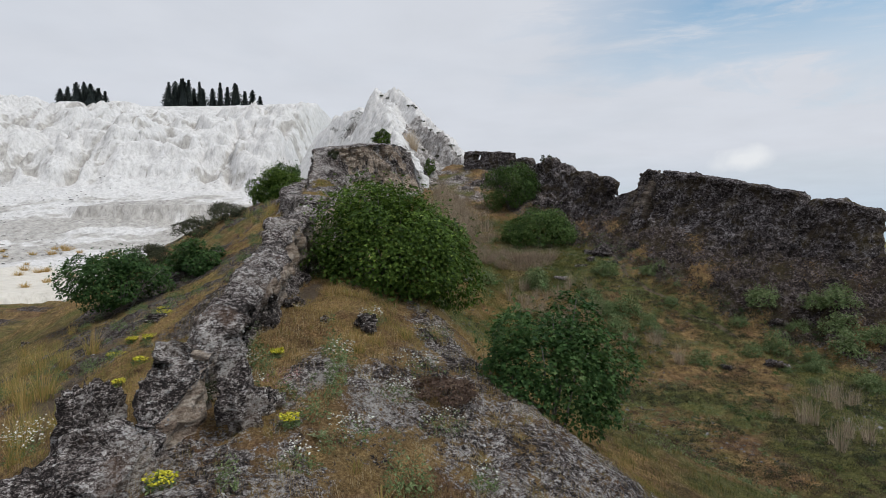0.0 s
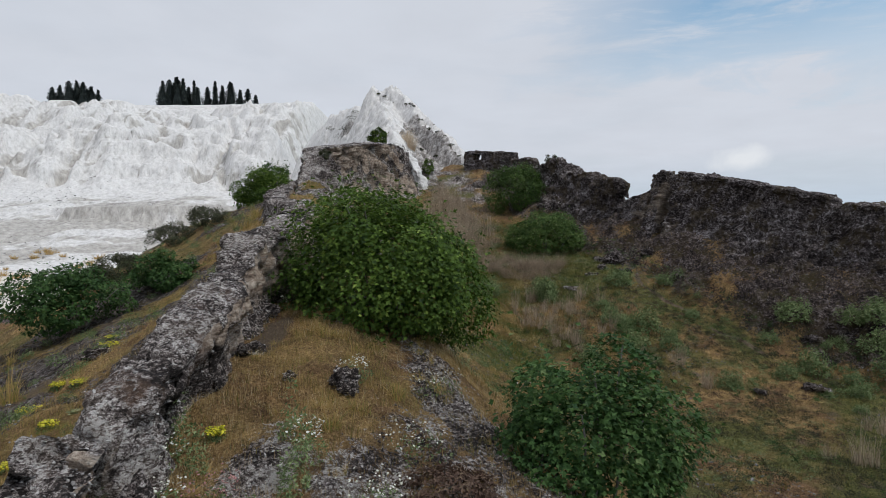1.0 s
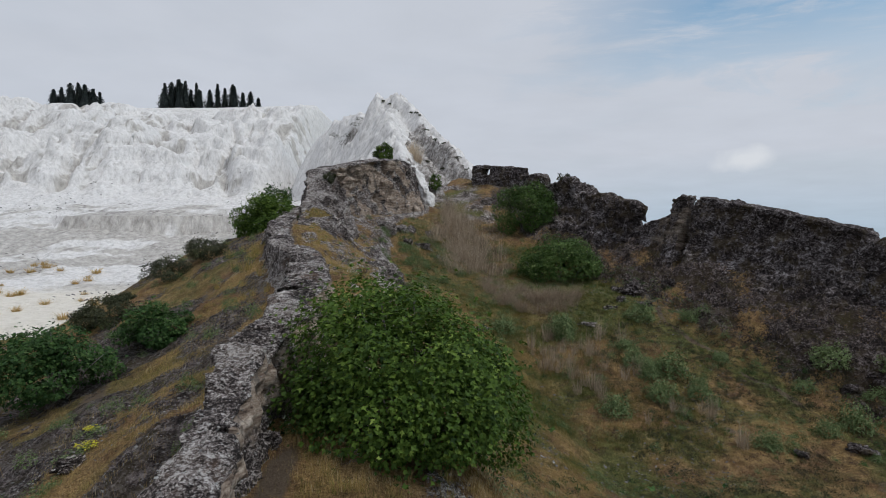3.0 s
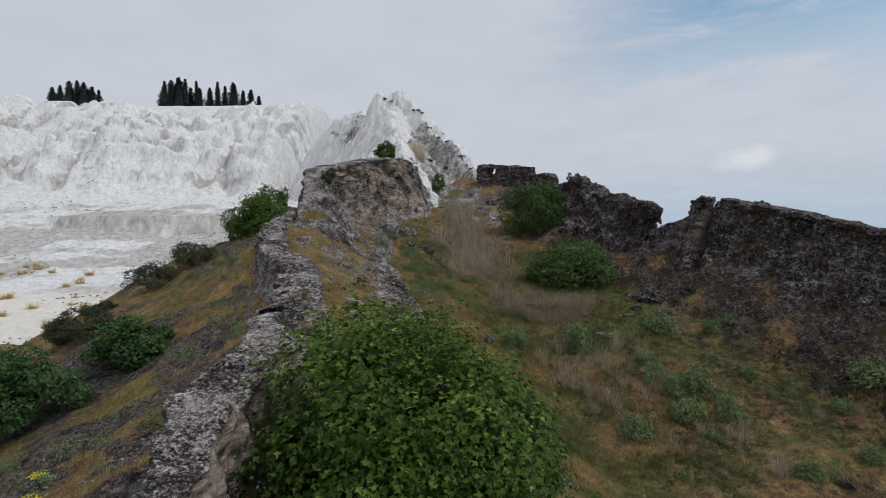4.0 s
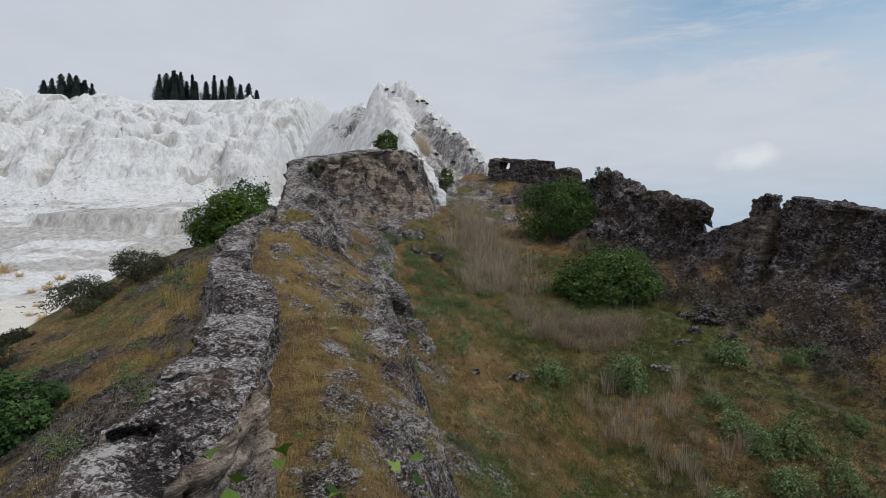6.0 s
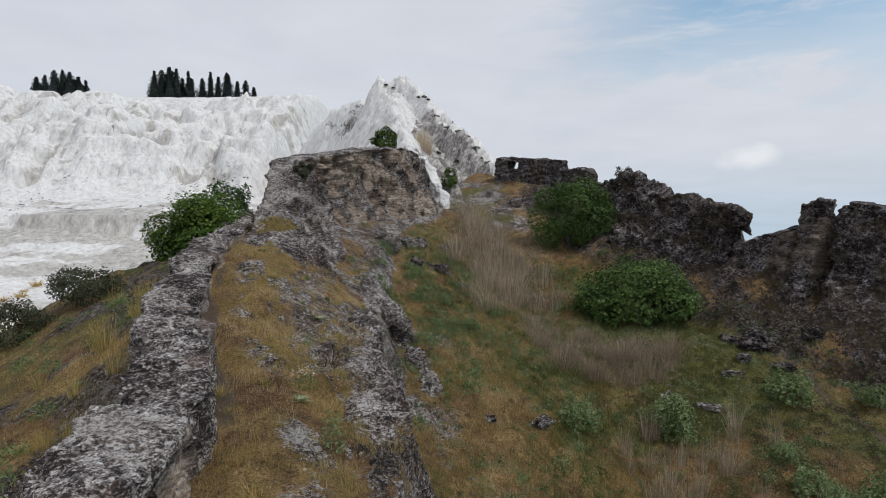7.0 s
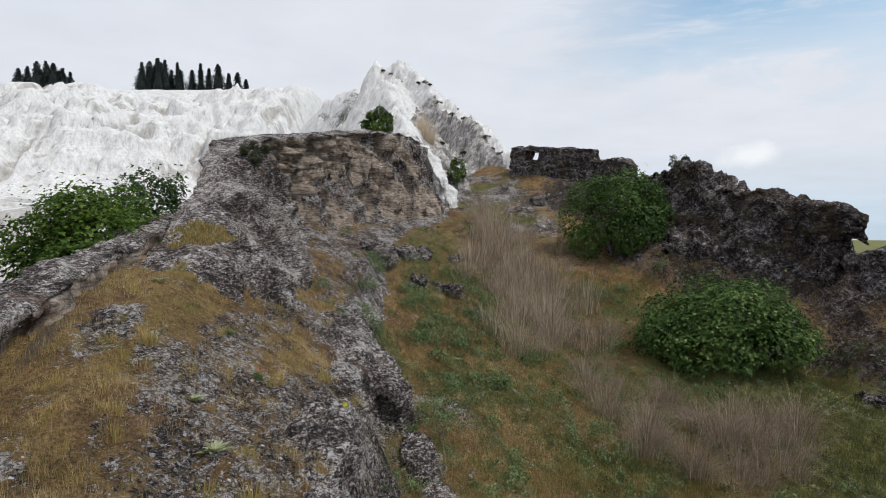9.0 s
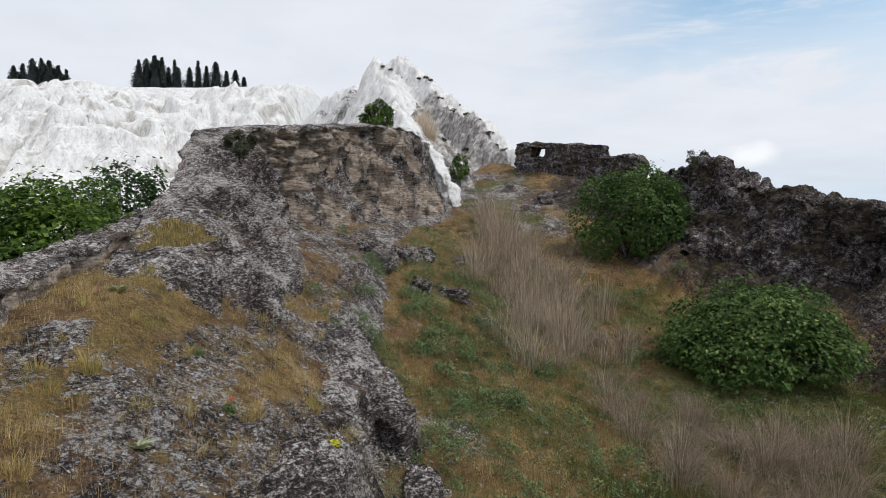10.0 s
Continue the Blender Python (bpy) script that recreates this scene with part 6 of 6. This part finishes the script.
planted("mullein_rosette", [rosette_mesh(850), rosette_mesh(851)], PALE_LEAF, "pale felted rosette of mullein leaves", "plant", "mullein rosettes", [(-5.9, 35.2), (-4.4, 36.4), (-8.2, 39.0), (-3.2, 29.1), (-5.4, 27.2), (-4.2, 28.2), (-1.75, 8.2), (-6.4, 13.2), (-1.9, 45.1), (-3.0, 41.8), (-5.1, 34.0), (-2.1, 44.0)], (0.8, 1.3), 87)


def hill_at(x, y, HILL=HILL):
    xs, ys = HILL["xs"], HILL["ys"]
    i, j = np.clip(np.searchsorted(xs, x), 1, len(xs) - 1), np.clip(np.searchsorted(ys, y), 1, len(ys) - 1)
    return HILL["z"][i, j]


# tan reeds and dark tufts on the crag below the peak
crag_reeds = clump_mesh("reed_clump", 260, 2.6, 1.1, 0.03, 730, 0.3, 4, 0.5, 1.0)
for x, y in ((-4.5, 79.8), (-3.9, 80.4), (-4.2, 79.0), (-4.6, 80.8)):
    ob = tagged(new("reed_clump"), "bright tan reed clump on the grey crag", "reeds", "reeds on the crag")
    ob.location = (x, y, float(hill_at(x, y, PEAK)) - 0.1)
    part("foliage", crag_reeds, REED, ob, "", "stuff")
for i, (x, y, w) in enumerate(((-0.6, 84.5, 0.6), (0.4, 82.0, 0.5), (1.2, 79.6, 0.7), (-3.2, 92.5, 0.6), (2.2, 76.8, 0.6), (-20.8, 126.3, 2.4), (-19.4, 124.5, 2.6), (-18.4, 124.5, 2.0), (-24.3, 132.8, 1.8), (-17.7, 125.6, 1.4), (-20.2, 125.6, 1.6), (-5.0, 99.5, 0.6), (-10.2, 110.8, 0.6), (-11.6, 112.6, 0.5),
                               (-8.4, 107.0, 0.5), (-8.0, 100.0, 0.5), (-1.8, 88.0, 0.7), (0.6, 84.0, 0.5), (-2.4, 86.0, 0.6), (-0.4, 86.4, 0.4), (-2.6, 93.8, 0.45), (1.6, 78.0, 0.4), (-1.4, 90.4, 0.5), (-4.4, 97.4, 0.4), (-6.0, 103.0, 0.4), (-0.8, 80.4, 0.5), (-2.8, 83.6, 0.5))):
    shrub("grass_tuft", "dark tuft rooted on the travertine peak", "tuft", x, y, float(hill_at(x, y, PEAK)) - 0.1 - 0.25 * w, w * 1.3, w, w * 0.6, 400, 0.13, HEATH_LEAF, 1300 + i, DARK_BARK, 8, (OVAL_V, OVAL_F), 2, -0.05)
# tufts and dark stones on the white flats
rng = np.random.default_rng(90)
tufts = [clump_mesh("grass_tussock", 110, 0.9, 0.8, 0.03, 870 + i, 0.5, 4, 0.25, 0.9) for i in range(3)]
for i in range(34):
    y = float(rng.uniform(50, 84))
    x = -0.62 * y - float(rng.uniform(-6, 12))
    ob = tagged(new("grass_tussock"), "dry grass tussock on white travertine flats", "grass tussock", "tussocks on the flats")
    s = float(rng.uniform(0.7, 1.5))
    ob.matrix_world = pose(x, y, float(hill_at(x, y)) - 0.05, 0, 0, float(rng.uniform(0, 360))) @ Matrix.Diagonal((s * 1.2, s * 1.2, s * 0.8, 1))
    part("foliage", tufts[i % 3], GRASS, ob, "", "stuff")
yy = rng.uniform(62, 150, 1500)
xx = -rng.uniform(0.18, 0.78, 1500) * yy
zz = hill_at(xx, yy)
pts = np.stack([xx, yy, zz], -1)[fbm(xx * 0.06, yy * 0.06, octaves=3, seed=91) > 0.05][:620]
chips("stone_chips", "dark stones strewn over white travertine", pts, 0.12 + 0.4 * np.random.default_rng(92).beta(1.1, 4, len(pts)), 93)
low_tufts = [clump_mesh("grass_tussock", 90, 0.24, 0.26, 0.005, 880 + i, 0.5, 3, 0.05, 0.95) for i in range(5)]
spots = []
while len(spots) < 290:
    y = float(rng.uniform(5, 44))
    x = float(rng.uniform(float(wall_x(y)) + 0.7, float(edge_x(y)) + 0.3))
    spots.append((x, y))
planted("grass_tuft", low_tufts, GRASS, "low fuzzy grass tuft on the stony ridge", "grass tussock", "grass tufts on the ridge", spots, (0.6, 1.5), 94)


# ---- flowers ----
def flower_clump(name, label, x, y, wide, tall, n, petal, petal_size, seed, stalk=True):
    """Stalks with leaves below and many small flower heads above."""
    rng = np.random.default_rng(seed)
    root = tagged(new(name), label, "flowers")
    root.location = (x, y, ground_at(x, y) - 0.02)
    if stalk:
        part("leaves", herb_mesh("leaves", 260, wide, tall * 0.7, 0.05, seed, 0.2, 0.9), SHRUB_LEAF, root)
    a, r = rng.uniform(0, 2 * math.pi, n), wide / 2 * np.sqrt(rng.random(n))
    at = np.stack([np.cos(a) * r, np.sin(a) * r, tall * rng.uniform(0.6, 1.05, n)], -1)
    k = 6
    ang = np.arange(k) * 2 * math.pi / k
    nrm = unit(np.array([0, 0, 1.0]) + 0.45 * rng.normal(size=(n, 3)))
    e1 = unit(np.cross(nrm, np.array([1.0, 0.2, 0.1])))
    e2 = np.cross(nrm, e1)
    s = petal_size * rng.uniform(0.7, 1.2, (n, 1, 1))
    ring = at[:, None] + s * (np.cos(ang)[None, :, None] * e1[:, None] + np.sin(ang)[None, :, None] * e2[:, None])
    P = np.concatenate([at[:, None] + 0.3 * s * nrm[:, None], ring], 1)
    F = (np.array([(0, 1 + i, 1 + (i + 1) % k) for i in range(k)])[None] + (np.arange(n) * (k + 1))[:, None, None]).reshape(-1, 3)
    paint = np.ones((n, k + 1, 4))
    paint[..., 0] = rng.random(n)[:, None]
    part("blossom", mesh_of("blossom", P.reshape(-1, 3), F, False, paint.reshape(-1, 4)), petal, root, "", "stuff")


for i, (x, y, w, h, n) in enumerate(((-1.5, 12.4, 0.6, 0.35, 70), (-0.5, 11.2, 1.0, 0.35, 90), (-0.9, 9.9, 0.9, 0.35, 90), (-7.0, 9.9, 0.9, 0.45, 120), (-3.4, 10.0, 0.6, 0.35, 60), (0.0, 9.3, 0.8, 0.3, 50), (-1.3, 8.4, 0.7, 0.35, 50), (-3.1, 9.4, 0.5, 0.3, 50),
                                   (-1.75, 10.3, 0.5, 0.5, 60), (-6.6, 9.2, 0.6, 0.4, 60), (-0.2, 13.3, 1.0, 0.3, 60), (-3.3, 15.6, 0.5, 0.3, 40), (-1.9, 7.6, 0.6, 0.35, 40), (0.6, 8.2, 0.5, 0.3, 30), (-4.3, 28.9, 0.5, 0.4, 40))):
    flower_clump("daisy_clump", "clump of white daisies in dry grass", x, y, w, h, n, PETAL, 0.016, 900 + i)
for i, (x, y, w) in enumerate(((-8.6, 18.2, 0.5), (-8.2, 15.5, 0.3), (-7.7, 15.4, 0.35), (-6.6, 12.8, 0.3), (-3.0, 10.6, 0.25), (-2.2, 8.4, 0.3), (-3.4, 7.0, 0.4), (-6.2, 11.2, 0.25), (-9.2, 19.4, 0.4), (-7.9, 14.2, 0.45), (-3.9, 20.0, 0.5), (-4.1, 37.2, 0.25), (-3.5, 41.6, 0.4))):
    flower_clump("yellow_cushion", "bright yellow flowering cushion plant", x, y, w, 0.16, 160, YELLOW, 0.018, 930 + i)
flower_clump("pink_bush", "small pinkish flowering bush among boulders", -2.55, 9.3, 0.6, 0.5, 160, PINK, 0.015, 950)
for i, (x, y) in enumerate(((-6.4, 38.0), (-5.5, 36.9), (-3.2, 38.0), (-4.6, 21.5))):
    flower_clump("poppy", "small red poppy on the ridge", x, y, 0.15, 0.25, 3, RED, 0.022, 960 + i)
shrub("dry_brush", "reddish brown dry brush on the stony flank", "brush", 0.0, 10.4, setdown(0.0, 10.4), 1.5, 1.2, 0.45, 3500, 0.07, BROWN_TWIG, 971, DARK_BARK, 12, (OVAL_V, OVAL_F), 5)
shrub("dry_brush", "grey dry spiky brush beside the wall", "brush", -3.75, 9.0, setdown(-3.75, 9.0), 0.6, 0.6, 0.6, 900, 0.06, HEATH_LEAF, 972, DARK_BARK, 8, (OVAL_V, OVAL_F), 4)
shrub("dry_brush", "small dry twiggy shrub on the ridge", "brush", -4.1, 30.4, setdown(-4.1, 30.4), 0.6, 0.6, 0.6, 350, 0.05, BROWN_TWIG, 973, DARK_BARK, 8, (OVAL_V, OVAL_F), 6)
shrub("grass_tuft", "dark green grassy tuft on the knob", "tuft", -8.55, 46.2, 17.0, 0.9, 1.5, 1.15, 3400, 0.11, HEATH_LEAF, 974, DARK_BARK, 8, (OVAL_V, OVAL_F), 2)
shrub("grass_tuft", "dark green tuft on top of the far wall", "tuft", 10.3, 58.8, 18.2, 1.4, 1.2, 1.15, 1800, 0.12, HEATH_LEAF, 975, DARK_BARK, 8, (OVAL_V, OVAL_F), 2)


# ---- cypresses on the skyline ----
def cypress(x, y, z, h, w, seed):
    rng = np.random.default_rng(seed)
    root = tagged(new("cypress"), "dark slender cypress on the skyline", "tree", "cypresses on the skyline")
    root.location = (x, y, z)
    n = 1500
    t = rng.random(n) ** 0.9
    wide = w / 2 * np.clip(np.minimum(t / 0.08, 1.05 * (1 - t) ** (0.62 + 0.4 * ((seed * 7) % 5) / 4)), 0, 1) * (1 + 0.2 * np.sin(t * 11 + seed) + 0.16 * np.sin(t * 27 + 2 * seed))
    a = rng.uniform(0, 2 * math.pi, n)
    r = wide * (0.6 + 0.4 * rng.random(n)) * (1 + 0.25 * np.sin(a * 3 + t * 9 + seed))
    at = np.stack([np.cos(a) * r, np.sin(a) * r, 0.1 + t * h * 0.97], -1)
    out = np.stack([np.cos(a) * 0.5, np.sin(a) * 0.5, 0.5 + 0 * a], -1)
    part("crown", leaf_cloud("crown", at, out, 0.42 * rng.uniform(0.6, 1.3, n), rng.random(n), rng, (OVAL_V * np.array([1.5, 1.3, 1]), OVAL_F), -1.4, 0.3), CYPRESS_LEAF, root, "", "stuff")
    th = np.linspace(0, 1, 9)
    v, f = tube(np.stack([0 * th, 0 * th, 0.2 + th * h * 0.9], -1), w / 2 * np.clip(np.minimum(th / 0.08 + 0.3, (1 - th) ** (0.62 + 0.4 * ((seed * 7) % 5) / 4)), 0.02, 1) * 0.66, 9)
    me = mesh_of("inner_crown", v, f, True, np.tile(np.array([[0.1, 0, 0, 1.0]]), (len(v), 1)))
    part("inner_crown", me, CYPRESS_LEAF, root)
    v, f = tube([(0, 0, -1), (0, 0, h * 0.5), (0, 0, h * 0.9)], [0.2, 0.14, 0.04])
    part("trunk", mesh_of("trunk", v, f), DARK_BARK, root)


SKY_Y = 217.0
for i, (px, h, w) in enumerate(((112, 6.5, 2.4), (121, 7.2, 2.6), (133, 8.0, 3.4), (141, 8.6, 3.4), (150, 9.2, 3.2), (157, 8.6, 3.4), (166, 8.4, 3.4), (176, 7.0, 3.0), (295, 7.4, 3.0), (303, 8.4, 3.2), (311, 9.4, 3.2), (319, 10.2, 3.0), (328, 10.0, 3.0), (335, 9.6, 2.8),
                               (351, 9.4, 1.9), (362, 6.4, 2.6), (377, 7.0, 2.8), (388, 7.2, 2.4), (393, 8.6, 1.4), (403, 7.2, 2.4), (414, 9.2, 3.0), (422, 7.6, 2.6), (434, 6.0, 2.4), (445, 6.4, 2.4), (463, 4.0, 1.2))):
    cx = (px - 784) / 1046.0 * SKY_Y
    base = float(hill_at(cx, SKY_Y)) - 0.5
    cypress(cx, SKY_Y + (i % 3) * 1.5, base + (i % 2) * 0.3, h * 1.1, w * (1.9 if px < 345 else 1.7), 1000 + i)
    if px < 345:
        cypress(cx + 0.9, SKY_Y + 3 + i % 2, base, h * (0.78 + 0.09 * (i % 4)), w * 1.5, 1100 + i)
